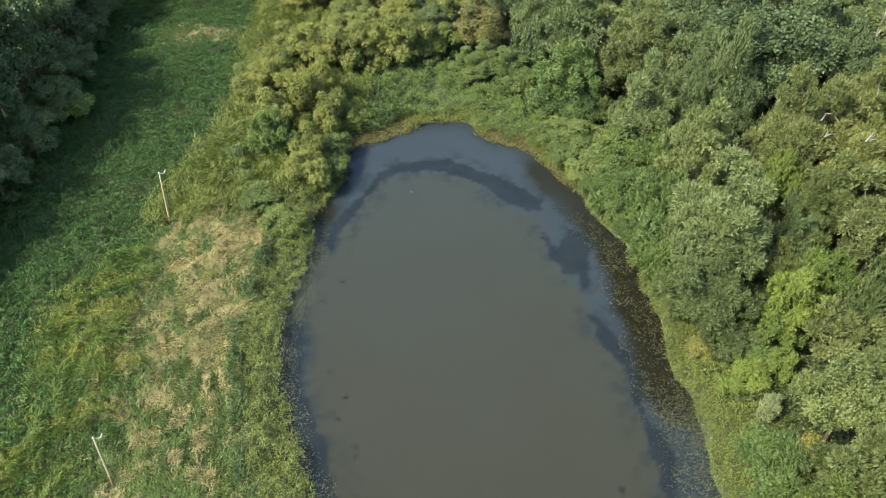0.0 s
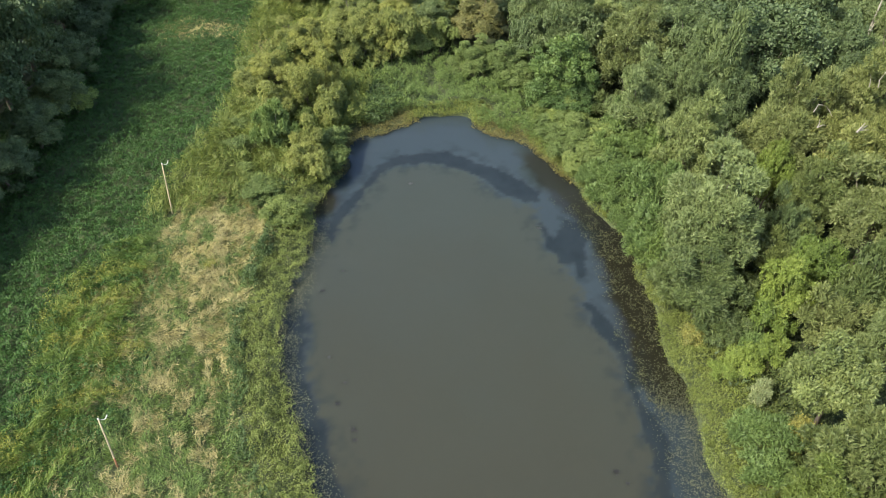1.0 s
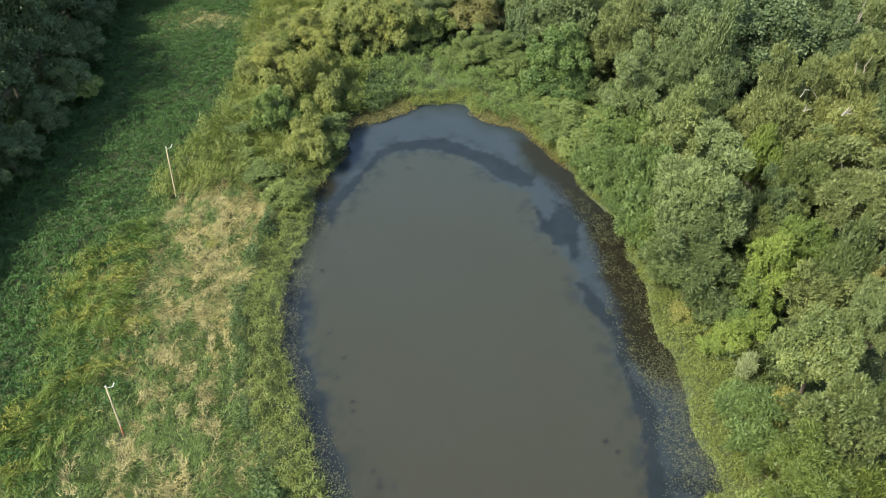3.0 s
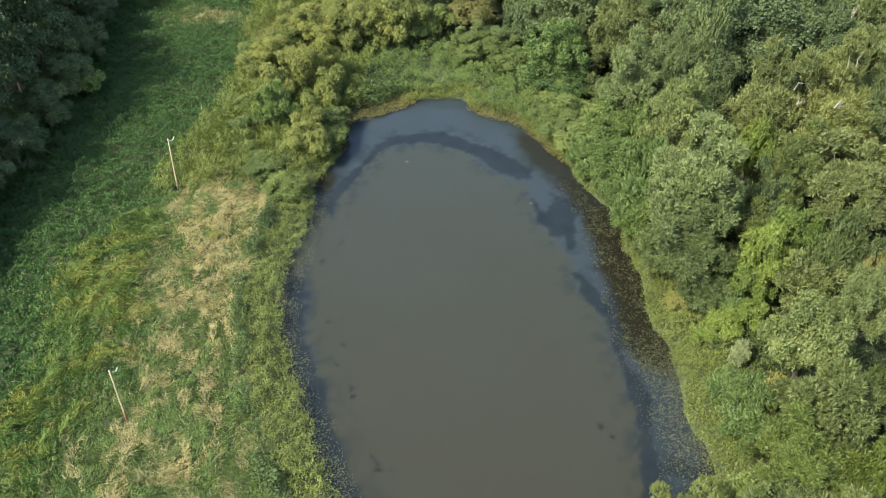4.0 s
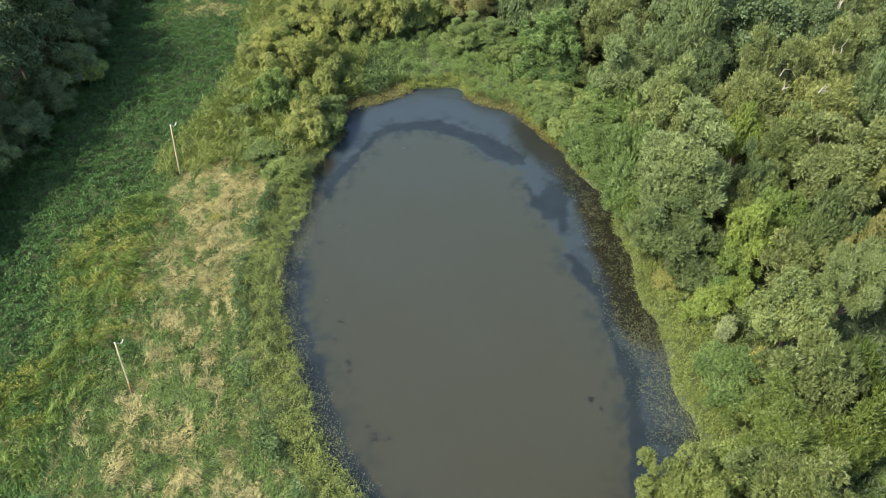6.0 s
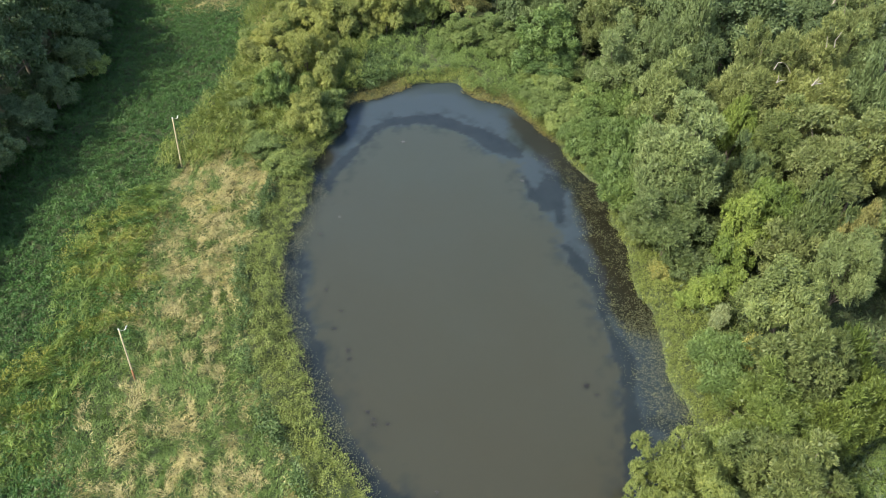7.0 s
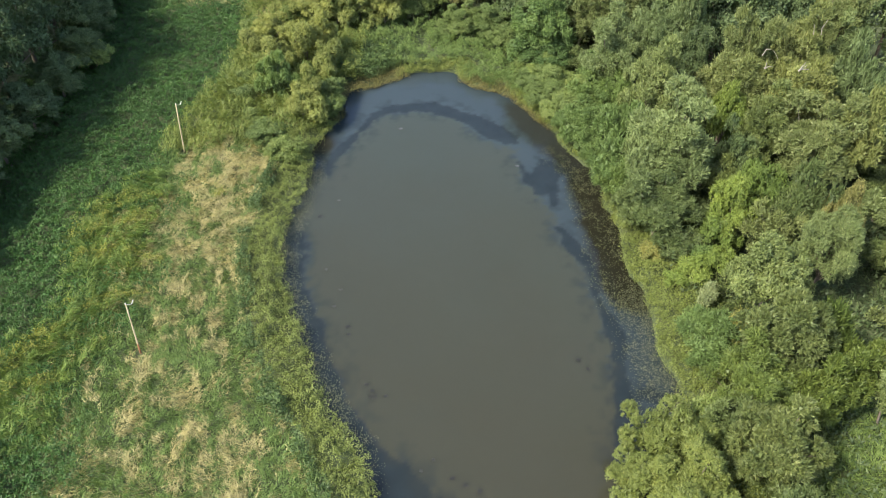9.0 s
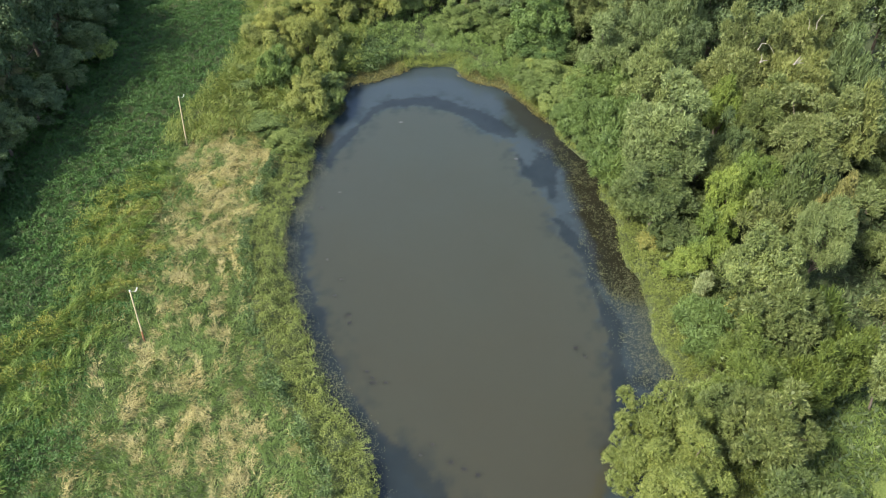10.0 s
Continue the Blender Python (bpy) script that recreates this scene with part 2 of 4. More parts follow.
def distance(loop, x, y):
    """Signed distance from a closed curve, minus inside."""
    out = np.empty(len(x))
    a, b = loop, np.roll(loop, -1, 0)
    e = b - a
    for s in range(0, len(x), 20000):
        px, py = x[s:s + 20000, None], y[s:s + 20000, None]
        wx, wy = px - a[:, 0], py - a[:, 1]
        t = np.clip((wx * e[:, 0] + wy * e[:, 1]) / (e ** 2).sum(1), 0, 1)
        d = np.sqrt(((wx - t * e[:, 0]) ** 2 + (wy - t * e[:, 1]) ** 2).min(1))
        cross = ((a[:, 1] > py) != (b[:, 1] > py)) & (px < e[:, 0] * (py - a[:, 1]) / np.where(e[:, 1] == 0, 1e-9, e[:, 1]) + a[:, 0])
        out[s:s + 20000] = np.where(cross.sum(1) % 2 == 1, -d, d)
    return out


def part(name, mesh, parent, label=""):
    ob = new(name, mesh)
    ob.parent = parent
    return tagged(ob, label)


def tube(points, radii, sides=8):
    """Corners and faces of a tapered, bent tube, closed at its tip."""
    pts = [Vector(p) for p in points]
    vs, fs = [], []
    for k, p in enumerate(pts):
        d = (pts[min(k + 1, len(pts) - 1)] - pts[max(k - 1, 0)]).normalized()
        s = d.orthogonal().normalized()
        u = d.cross(s)
        for j in range(sides):
            w = 2 * math.pi * j / sides
            vs.append(p + (s * math.cos(w) + u * math.sin(w)) * radii[k])
    for k in range(len(pts) - 1):
        for j in range(sides):
            q = (j + 1) % sides
            fs.append((k * sides + j, k * sides + q, (k + 1) * sides + q, (k + 1) * sides + j))
    n = (len(pts) - 1) * sides
    for j in range(1, sides - 1, 2):
        fs.append((n, n + j, n + j + 1, n + (j + 2) % sides if j + 2 < sides else n))
    fs = [f for f in fs if len(set(f)) == 4]
    return np.array([tuple(v) for v in vs]), np.array(fs)


def joined(pieces):
    vs, fs, n = [], [], 0
    for v, f in pieces:
        vs.append(v)
        fs.append(f + n)
        n += len(v)
    return np.concatenate(vs), np.concatenate(fs)


# ---- the pond's outline and the ground ----
SHORE = spline([
    (-0.9, 69.4), (2.4, 69.7), (3.6, 68.0), (5.4, 66.6), (7.7, 65.8), (9.9, 63.7), (11.9, 60.3), (13.7, 56.4), (14.9, 53.2), (16.8, 50.0),
    (17.0, 46.0), (17.3, 43.2), (18.0, 41.6), (17.7, 40.2), (17.5, 38.2), (17.8, 36.0), (18.5, 34.0), (18.8, 31.4), (18.7, 29.0), (18.8, 26.2),
    (19.6, 23.5), (18.6, 16.0), (15.0, 8.5), (9.5, 5.0), (3.5, 6.5), (-0.5, 10.4), (-2.2, 13.6), (-3.4, 16.8), (-5.3, 19.5), (-7.0, 22.6),
    (-8.5, 25.8), (-9.8, 29.2), (-11.2, 33.0), (-12.3, 36.4), (-12.6, 39.4), (-12.4, 42.5), (-11.9, 46.0), (-11.5, 49.0), (-11.9, 52.6),
    (-10.7, 56.0), (-9.9, 59.0), (-10.1, 62.8), (-9.2, 64.9), (-7.3, 65.8), (-4.8, 67.2), (-3.3, 68.6)])
# where the silty open water ends
SILT = spline([
    (-11.3, 46.0), (-10.0, 49.3), (-9.0, 51.9), (-7.2, 56.8), (-5.8, 59.4), (-3.7, 60.6), (-0.6, 61.0), (2.5, 59.8), (5.6, 56.1), (7.3, 54.6),
    (8.8, 54.1), (9.4, 49.7), (10.6, 47.0), (11.5, 44.4), (12.3, 41.1), (13.3, 38.5), (14.1, 36.7), (14.2, 33.9), (14.8, 31.2), (15.0, 27.6),
    (15.0, 24.7), (14.9, 22.1), (14.5, 18.5), (11.5, 11.0), (6.0, 9.5), (1.7, 13.4), (-0.7, 15.5), (-1.5, 17.5), (-4.4, 20.5), (-5.8, 23.5),
    (-7.1, 25.6), (-8.4, 30.4), (-9.3, 32.9), (-10.0, 36.4), (-10.5, 38.6), (-12.0, 43.0)])
# dark beds of weed: x, y and half the breadth along each bed
BEDS = (
    ((-11.1, 47.6, 0.64), (-10.2, 49.7, 0.6), (-9.2, 53.2, 0.54), (-8.3, 54.8, 0.41), (-7.7, 56.2, 0.2), (-6.7, 58.4, 0.28), (-5.7, 60.5, 0.58),
     (-3.8, 61.6, 0.65), (-1.3, 61.9, 0.66), (0.3, 62.0, 0.95), (2.5, 61.0, 0.87), (5.0, 59.4, 1.0), (6.8, 57.6, 1.33), (8.3, 56.2, 1.04), (9.0, 55.7, 0.55)),
    ((9.3, 52.1, 0.2), (10.0, 49.7, 0.26), (11.2, 47.5, 0.83), (11.6, 49.8, 1.24), (12.0, 52.0, 0.8)),
    ((13.2, 51.1, 0.73), (12.2, 48.9, 0.78), (12.3, 45.7, 0.31)),
    ((12.4, 42.1, 0.18), (13.0, 40.8, 0.42), (13.5, 39.3, 0.71), (14.3, 38.0, 0.64), (14.5, 37.0, 0.4), (14.5, 34.9, 0.17), (14.9, 32.5, 0.27),
     (15.4, 30.9, 0.54), (15.6, 29.1, 0.79), (15.6, 27.3, 0.51), (15.4, 25.3, 0.55), (15.4, 23.1, 0.73), (15.3, 21.1, 0.95), (14.9, 17.3, 0.9)),
    ((16.7, 23.2, 0.49), (18.8, 22.8, 1.07), (19.6, 22.8, 0.73)),
    ((-11.7, 40.5, 0.59), (-11.5, 38.2, 0.99), (-11.2, 36.4, 0.85), (-10.6, 34.3, 0.5), (-9.5, 32.3, 0.22), (-8.2, 29.1, 0.42), (-7.7, 27.3, 0.41),
     (-6.7, 24.5, 0.49), (-5.6, 21.9, 0.57), (-4.0, 19.4, 0.6), (-2.1, 16.6, 1.3), (-0.4, 14.7, 1.55), (1.1, 13.3, 1.5)))
# the edge of the clear brown water under the wood, tree reflections painted in
BROWN = ((8.0, 62.8), (8.5, 61.3), (9.9, 57.4), (11.5, 54.3), (13.1, 52.3), (14.0, 50.4), (14.0, 46.3), (14.2, 42.9), (14.7, 39.7), (14.8, 36.7), (15.0, 34.2), (16.4, 32.3), (17.4, 31.3))


def within_bed(bed, x, y):
    """How far inside a bed of changing breadth each point lies."""
    best = np.full(len(x), -9.0)
    for (ax, ay, aw), (bx, by, bw) in zip(bed, bed[1:]):
        ex, ey = bx - ax, by - ay
        t = np.clip(((x - ax) * ex + (y - ay) * ey) / (ex * ex + ey * ey), 0, 1)
        best = np.maximum(best, aw + (bw - aw) * t - np.hypot(x - ax - t * ex, y - ay - t * ey))
    return best


GRID = 0.4
GRID_X, GRID_Y = np.arange(-72, 72, GRID), np.arange(-24, 114, GRID)
GRID_D = distance(SHORE, np.tile(GRID_X, len(GRID_Y)), np.repeat(GRID_Y, len(GRID_X))).reshape(len(GRID_Y), len(GRID_X))


def shore(x, y):
    """Distance from the ragged waterline, minus on the pond's side."""
    x, y = np.asarray(x, float), np.asarray(y, float)
    u = np.clip((x - GRID_X[0]) / GRID, 0, len(GRID_X) - 1.001)
    v = np.clip((y - GRID_Y[0]) / GRID, 0, len(GRID_Y) - 1.001)
    i, j = u.astype(int), v.astype(int)
    f, g = u - i, v - j
    d = (GRID_D[j, i] * (1 - f) + GRID_D[j, i + 1] * f) * (1 - g) + (GRID_D[j + 1, i] * (1 - f) + GRID_D[j + 1, i + 1] * f) * g
    return d + 0.7 * (value_noise(x, y, 1.6, 3) - 0.5)


def land_height(x, y, d):
    bank = np.clip(d / 1.5, 0, 1) * 0.35 + np.clip(d / 14, 0, 1) * 0.25
    bed = -0.9 * np.clip(-d / 4, 0, 1) - 0.12 * np.clip(-d / 0.3, 0, 1)
    return np.where(d > 0, bank + 0.25 * (value_noise(x, y, 7, 5) - 0.5) * np.clip(d / 3, 0, 1), bed)


def build_ground():
    far = np.array([1600, 900, 500, 300, 180, 120, 90])
    xs = np.concatenate([-far, np.arange(-70, 70.1, 1.0), far[::-1]])
    ys = np.concatenate([45 - far, np.arange(-20, 110.1, 1.0), 45 + far[::-1]])
    gx, gy = np.meshgrid(xs, ys)
    x, y = gx.ravel(), gy.ravel()
    z = land_height(x, y, shore(x, y))
    w, h = len(xs), len(ys)
    i = (np.arange(h - 1)[:, None] * w + np.arange(w - 1)).ravel()
    me = mesh_of("ground", np.stack([x, y, z], 1), np.stack([i, i + 1, i + w + 1, i + w], 1), ground_material(), True)
    tagged(new("ground", me), "grassy damp soil of the meadow and woodland floor", "ground", kind="structure")


def build_water():
    step = 0.22
    xs, ys = np.arange(-15, 22, step), np.arange(3, 72, step)
    gx, gy = np.meshgrid(xs, ys)
    x, y = gx.ravel(), gy.ravel()
    d = shore(x, y)
    out = distance(SILT, x, y)
    n1, n2, n3 = value_noise(x, y, 3.2, 8), value_noise(x, y, 1.0, 9), value_noise(x, y, 0.5, 10)
    soft = lambda a, w: np.clip(a / w + 0.5, 0, 1)
    ragged = 0.9 * (n2 - 0.5) + 0.7 * (n3 - 0.5)
    inside = np.max([within_bed(bed, x, y) for bed in BEDS], axis=0)
    weed = soft(inside + 0.8 * ragged + 0.1, 0.3) * (0.8 + 0.3 * (n2 - 0.3))
    weed = np.maximum(weed, 0.45 * soft(inside + 1.0 + 1.6 * ragged, 1.6) * soft(n2 - 0.5, 0.25))
    clear = soft(out + 1.5 * ragged + 0.5 * (n1 - 0.5), 0.8)
    weed = np.maximum(weed, 0.7 * clear * soft(-x - 2, 3) * soft(44 - y, 4) * (0.7 + 0.6 * n3))
    weed = np.maximum(weed, 0.3 * clear * soft(x - 8, 3) * soft(32 - y, 3) * (0.6 + 0.8 * n3))
    edge = np.interp(y, [p[1] for p in BROWN[::-1]], [p[0] for p in BROWN[::-1]])
    brown = soft(x - edge + 0.9 * ragged + 0.5 * (n1 - 0.5), 1.3) * soft(y - 31.6, 1.4) * soft(63.5 - y, 2) * np.interp(y, (48, 56), (1, 0.72))
    # round patch painted for the willow's reflection and shadow on the water
    brown = np.maximum(brown, soft(1.9 - np.hypot(x + 11.3, y - 54.3), 1.0) * 0.85)
    w, h = len(xs), len(ys)
    i = (np.arange(h - 1)[:, None] * w + np.arange(w - 1)).ravel()
    i = i[d[i] < 0.9]
    used = np.unique(np.concatenate([i, i + 1, i + w, i + w + 1]))
    index = np.zeros(len(x), dtype=np.int64)
    index[used] = np.arange(len(used))
    me = mesh_of("pond_water", np.stack([x, y, np.zeros_like(x)], 1)[used], index[np.stack([i, i + 1, i + w + 1, i + w], 1)], water_material(), True)
    for name, values in (("weed", weed), ("clear", clear), ("brown", brown)):
        a = me.attributes.new(name, "FLOAT", "POINT")
        a.data.foreach_set("value", np.clip(values, 0, 1)[used].astype(np.float32))
    tagged(new("water", me), "still silty pond water with dark weed beds along its banks", "pond", kind="structure")


build_ground()
build_water()


# ---- trees ----
# sizes of crown: height, radius, share of leaves, leaf size
SIZES = {"tall": (9.5, 3.6, 1.0, 1.0), "small": (5.0, 2.2, 1.0, 0.95), "bush": (2.8, 1.4, 1.0, 0.9), "far": (10.0, 4.4, 0.18, 1.7)}
#        lobes, reach, lobe radius, tufts per square metre, leaves per tuft, spread, leaf length, leaf width, outward
STYLES = {
    "spiky": (44, 0.78, 0.25, 11.0, 8, 0.10, (0.19, 0.36), (0.075, 0.120), 1.1),
    "frond": (34, 0.78, 0.26, 11.0, 9, 0.06, (0.24, 0.42), (0.080, 0.120), 1.3),
    "broad": (46, 0.80, 0.22, 12.0, 7, 0.15, (0.15, 0.26), (0.12, 0.20), 0.6),
    "plume": (30, 0.82, 0.23, 12.0, 8, 0.11, (0.16, 0.28), (0.11, 0.18), 0.7),
    "willow": (19, 0.74, 0.31, 15.0, 9, 0.07, (0.14, 0.25), (0.065, 0.10), 0.6)}


def crown_mesh(name, style, seed, size):
    """A crown of lobes, each lobe a shell of leaf tufts round a dense inside coloured dark for shade."""
    g = np.random.default_rng(seed)
    high, wide, share, leaf = SIZES[size]
    lobes, reach, girth, tufts, per, spread, long, broad, outward = STYLES[style]
    if size == "tall" and style == "willow":
        lobes, girth, reach = int(lobes * 1.9), girth * 0.74, reach * 1.06
    elif size == "small":
        lobes, girth = int(lobes * 0.65), girth * 1.2
    elif size == "bush":
        lobes, girth, reach = int(lobes * 0.4), girth * 1.45, reach * 0.92
    k = np.arange(lobes) + 0.5
    cz = 1 - k / lobes * 1.35
    ang = k * 2.399963 + g.uniform(0, 6)
    rr = np.sqrt(np.clip(1 - cz ** 2, 0, 1))
    dirs = np.stack([rr * np.cos(ang), rr * np.sin(ang), cz], 1) + g.normal(0, 0.2, (lobes, 3))
    axes = np.array([wide, wide, high * 0.46])
    centre = dirs * axes * reach * g.uniform(0.74, 1.16, (lobes, 1)) + np.array([0, 0, high * 0.52])
    rad = girth * wide * g.uniform(0.6, 1.4, lobes)
    centre = np.concatenate([centre, [(0, 0, high * 0.52), (0, 0, high * 0.68)]])
    rad = np.concatenate([rad, [wide * 0.55, wide * 0.45]])
    dirs = np.concatenate([dirs, [(0, 0, 1), (0, 0, 1)]])
    lobes += 2
    squash = np.array([1, 1, 0.85])
    lobe = np.repeat(np.arange(lobes), np.maximum(5, (4 * math.pi * rad ** 2 * tufts * share * 0.8).astype(int)))
    n = unit(g.normal(0, 1, (len(lobe), 3)) + np.array([0, 0, 0.4]) + 0.5 * dirs[lobe])
    root = centre[lobe] + n * rad[lobe, None] * g.uniform(0.62, 1.12, (len(lobe), 1)) * squash
    deep = np.zeros(len(root), dtype=bool)
    for c, r in zip(centre, rad):
        deep |= np.linalg.norm((root - c) / squash, axis=1) < r * 0.6
    deep |= n[:, 2] < -0.45
    root, n, kind = root[~deep], n[~deep], lobe[~deep]
    tuft = np.repeat(np.arange(len(root)), per)
    m = len(tuft)
    if style == "willow":
        root = centre[kind] + (root - centre[kind]) * np.maximum(1, 0.88 / np.maximum(np.linalg.norm((root - centre[kind]) / squash / rad[kind, None], axis=1, keepdims=True), 0.1))
    push = unit(n + g.normal(0, 0.22, n.shape) + np.array([0, 0, 0.25]))
    around = unit(np.cross(push[tuft], g.normal(0, 1, (m, 3))))
    axis = push[tuft] * outward * g.uniform(0.4, 1.2, (m, 1)) + around * 0.7
    round_lobed = style in ("willow", "plume")
    normal = (1.2 if round_lobed else 0.85) * push[tuft] + np.array([0, 0, 0.35]) + (0.38 if round_lobed else 0.5) * g.normal(0, 1, (m, 3))
    place = root[tuft] + g.normal(0, spread, (m, 3))
    length, width = g.uniform(*long, m) * leaf, g.uniform(*broad, m) * leaf
    # the leafy inside of the lobes, toned dark below to deepen the gaps' shade
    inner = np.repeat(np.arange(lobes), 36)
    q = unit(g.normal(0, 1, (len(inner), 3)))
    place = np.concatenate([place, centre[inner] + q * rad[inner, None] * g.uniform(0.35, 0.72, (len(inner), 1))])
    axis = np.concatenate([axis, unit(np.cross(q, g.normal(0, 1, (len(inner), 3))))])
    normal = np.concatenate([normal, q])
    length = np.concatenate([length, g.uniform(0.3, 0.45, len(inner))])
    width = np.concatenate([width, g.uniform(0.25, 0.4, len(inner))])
    me = leaves(name, place, axis, normal, length, width)
    # each lobe, tuft and leaf has its own shade of green; inner leaves get painted-in shade, one dark tone
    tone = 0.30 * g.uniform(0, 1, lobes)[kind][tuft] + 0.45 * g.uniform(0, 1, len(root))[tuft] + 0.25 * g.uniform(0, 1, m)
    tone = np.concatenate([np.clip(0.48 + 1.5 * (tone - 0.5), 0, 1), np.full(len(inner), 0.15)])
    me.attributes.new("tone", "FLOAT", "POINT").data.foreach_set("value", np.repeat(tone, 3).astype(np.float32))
    return me, centre


def trunk_mesh(name, centres, seed, size):
    g = np.random.default_rng(seed)
    high = SIZES[size][0]
    lean = g.normal(0, 0.25, 2)
    path = [(0, 0, -0.3), (0.04, 0.02, 0.06 * high), (lean[0] * 0.5, lean[1] * 0.5, 0.24 * high), (lean[0], lean[1], 0.46 * high), (lean[0] * 0.7, lean[1] * 1.2, 0.72 * high)]
    f = high / 9.5
    pieces = [tube(path, [f * r for r in (0.32, 0.23, 0.18, 0.13, 0.04)])]
    for c in centres[::3]:
        a = Vector((lean[0] * 0.8, lean[1] * 0.8, g.uniform(0.2, 0.46) * high))
        e = Vector(c)
        pieces.append(tube((a, a.lerp(e, 0.5) + Vector((0, 0, -0.2)), e), [f * r for r in (0.085, 0.06, 0.02)], 6))
    v, f = joined(pieces)
    return mesh_of(name, v, f, BARK, True)


SHAPES = {}


def shape_of(style, size, seed):
    key = (style, size, seed)
    if key not in SHAPES:
        n = seed + 10 * sorted(STYLES).index(style) + 100 * sorted(SIZES).index(size)
        crown, centres = crown_mesh("crown_" + style, style, n, size)
        SHAPES[key] = (crown, trunk_mesh("trunk_" + style, centres, n, size))
    return SHAPES[key]


KIND = {
    "ash": ("spiky", "tree", "grey-green ash tree with feathery leaf sprays in the wood"),
    "broad": ("broad", "tree", "dark green broadleaf tree with a dense clumped crown"),
    "lush": ("spiky", "tree", "fresh green leafy tree at the edge of the wood"),
    "gold": ("willow", "tree", "yellow-green young tree among darker woodland trees"),
    "bright": ("spiky", "tree", "bright green broadleaf tree near the pond"),
    "yellowgreen": ("willow", "tree", "yellow-green willow leaning over the pond's bank"),
    "willow": ("willow", "tree", "rounded olive-green willow in many soft lobes"),
    "rust": ("willow", "tree", "olive tree with rusty yellowing leaves"),
    "sallow": ("willow", "shrub", "green sallow bush with soft leaf sprays on damp ground"),
    "pale": ("spiky", "shrub", "small pale grey-green shrub beside the marsh plants"),
    "shrub": ("broad", "shrub", "low dense green shrub on the pond's bank"),
    "goldshrub": ("broad", "shrub", "small yellow-leaved shrub at the water's edge"),
    "olive": ("spiky", "tree", "olive-green tree with feathery leaf sprays in the wood"),
    "darkash": ("spiky", "tree", "deep green leafy tree in the shade of taller ones"),
    "maple": ("broad", "tree", "dense deep green tree at the pond's far bank"),
    "plume": ("plume", "tree", "rounded grey-green tree with plume-like clumps of leaves"),
    "frond": ("frond", "tree", "grey-green tree with long radiating leaf fronds"),
    "sapling": ("frond", "tree", "pale green sapling with long leaves among willows"),
    "shade": ("broad", "tree", "tall dark tree in the hedge along the meadow"),
}
FIRST = {}
COUNT = {}


NAMES = {"ash": "ash_tree", "willow": "willow_tree", "yellowgreen": "willow_tree", "broad": "broadleaf_tree", "bright": "broadleaf_tree",
         "shade": "hedge_tree", "sallow": "sallow_bush", "pale": "shrub", "shrub": "shrub", "goldshrub": "shrub"}


def plant(kind, x, y, height, radius, size=""):
    """A tree or shrub of that kind, at its size."""
    style, category, label = KIND[kind]
    size = size or ("tall" if radius > 2.35 else "small" if radius > 1.55 else "bush")
    COUNT[kind] = COUNT.get(kind, 0) + 1
    key = (kind, size, COUNT[kind] % (2 if size == "far" else 3))
    g = np.random.default_rng(int(abs(x * 31 + y * 17)) + COUNT[kind])
    z = float(land_height(np.array([x]), np.array([y]), shore([x], [y]))[0])
    high, wide = height / SIZES[size][0], radius / SIZES[size][1]
    m = Matrix.Translation((x, y, max(z, -0.15))) @ Matrix.Rotation(g.uniform(0, 6.28), 4, "Z")
    m = m @ Matrix.Diagonal((wide * g.uniform(0.94, 1.06), wide * g.uniform(0.94, 1.06), high, 1))
    if key in FIRST:
        made = copy_thing(FIRST[key], Matrix())
        made.matrix_basis = m
        return
    crown, trunk = shape_of(style, size, key[2])
    thing = new(NAMES.get(kind, "woodland_tree"))
    tagged(thing, label, category, {"shade": "hedge trees", "willow": "bank willows"}.get(kind, "bank shrubs" if category == "shrub" else "woodland trees"))
    part("trunk", trunk, thing)
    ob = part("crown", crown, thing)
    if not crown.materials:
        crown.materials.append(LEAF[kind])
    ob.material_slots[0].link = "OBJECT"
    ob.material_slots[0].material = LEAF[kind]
    thing.matrix_basis = m
    FIRST[key] = thing


TREES = {}
TREES["maple"] = [(12.8, 70.1, 9, 3.3), (13.6, 68.0, 5.5, 2.6), (11.4, 69.6, 5.0, 2.2)]
TREES["ash"] = [(13.6, 76.0, 11, 3.5), (19.3, 62.5, 10.5, 3.0), (24.1, 63.4, 11.5, 2.6), (22.0, 54.4, 11, 3.1), (21.6, 45.0, 11.5, 3.6), (26.8, 64.0, 13, 2.3), (40.3, 53.3, 12, 2.2), (27.6, 45.3, 8, 1.7), (32.1, 33.5, 9, 2.4), (32.6, 20.6, 8, 1.8), (18.2, 76.4, 8.5, 3.3), (44.7, 75.0, 12.0, 3.8), (15.1, 81.3, 9.0, 3.3)]
TREES["broad"] = [(8.0, 86.5, 8, 3.2), (33.0, 86.0, 12, 3.8), (41.0, 84.0, 12.5, 3.8), (47.5, 82.0, 12, 3.8), (25.5, 86.0, 11, 3.6), (18.0, 88.5, 10, 3.6), (9.1, 77.3, 8, 1.8), (27.3, 61.9, 11, 2.4), (32.0, 69.1, 13.5, 4.9), (40.0, 68.5, 13, 3.1), (42.4, 59.6, 12, 2.5), (-2.2, 84.2, 6.0, 2.7), (26.2, 75.2, 12.0, 3.8), (38.9, 75.8, 13, 3.9), (21.8, 79.4, 10, 3.4), (10.6, 81.5, 9.0, 3.0), (31.1, 78.4, 13.0, 3.8), (25.4, 69.5, 12, 3.2), (-14, 95.5, 7, 3.2)]
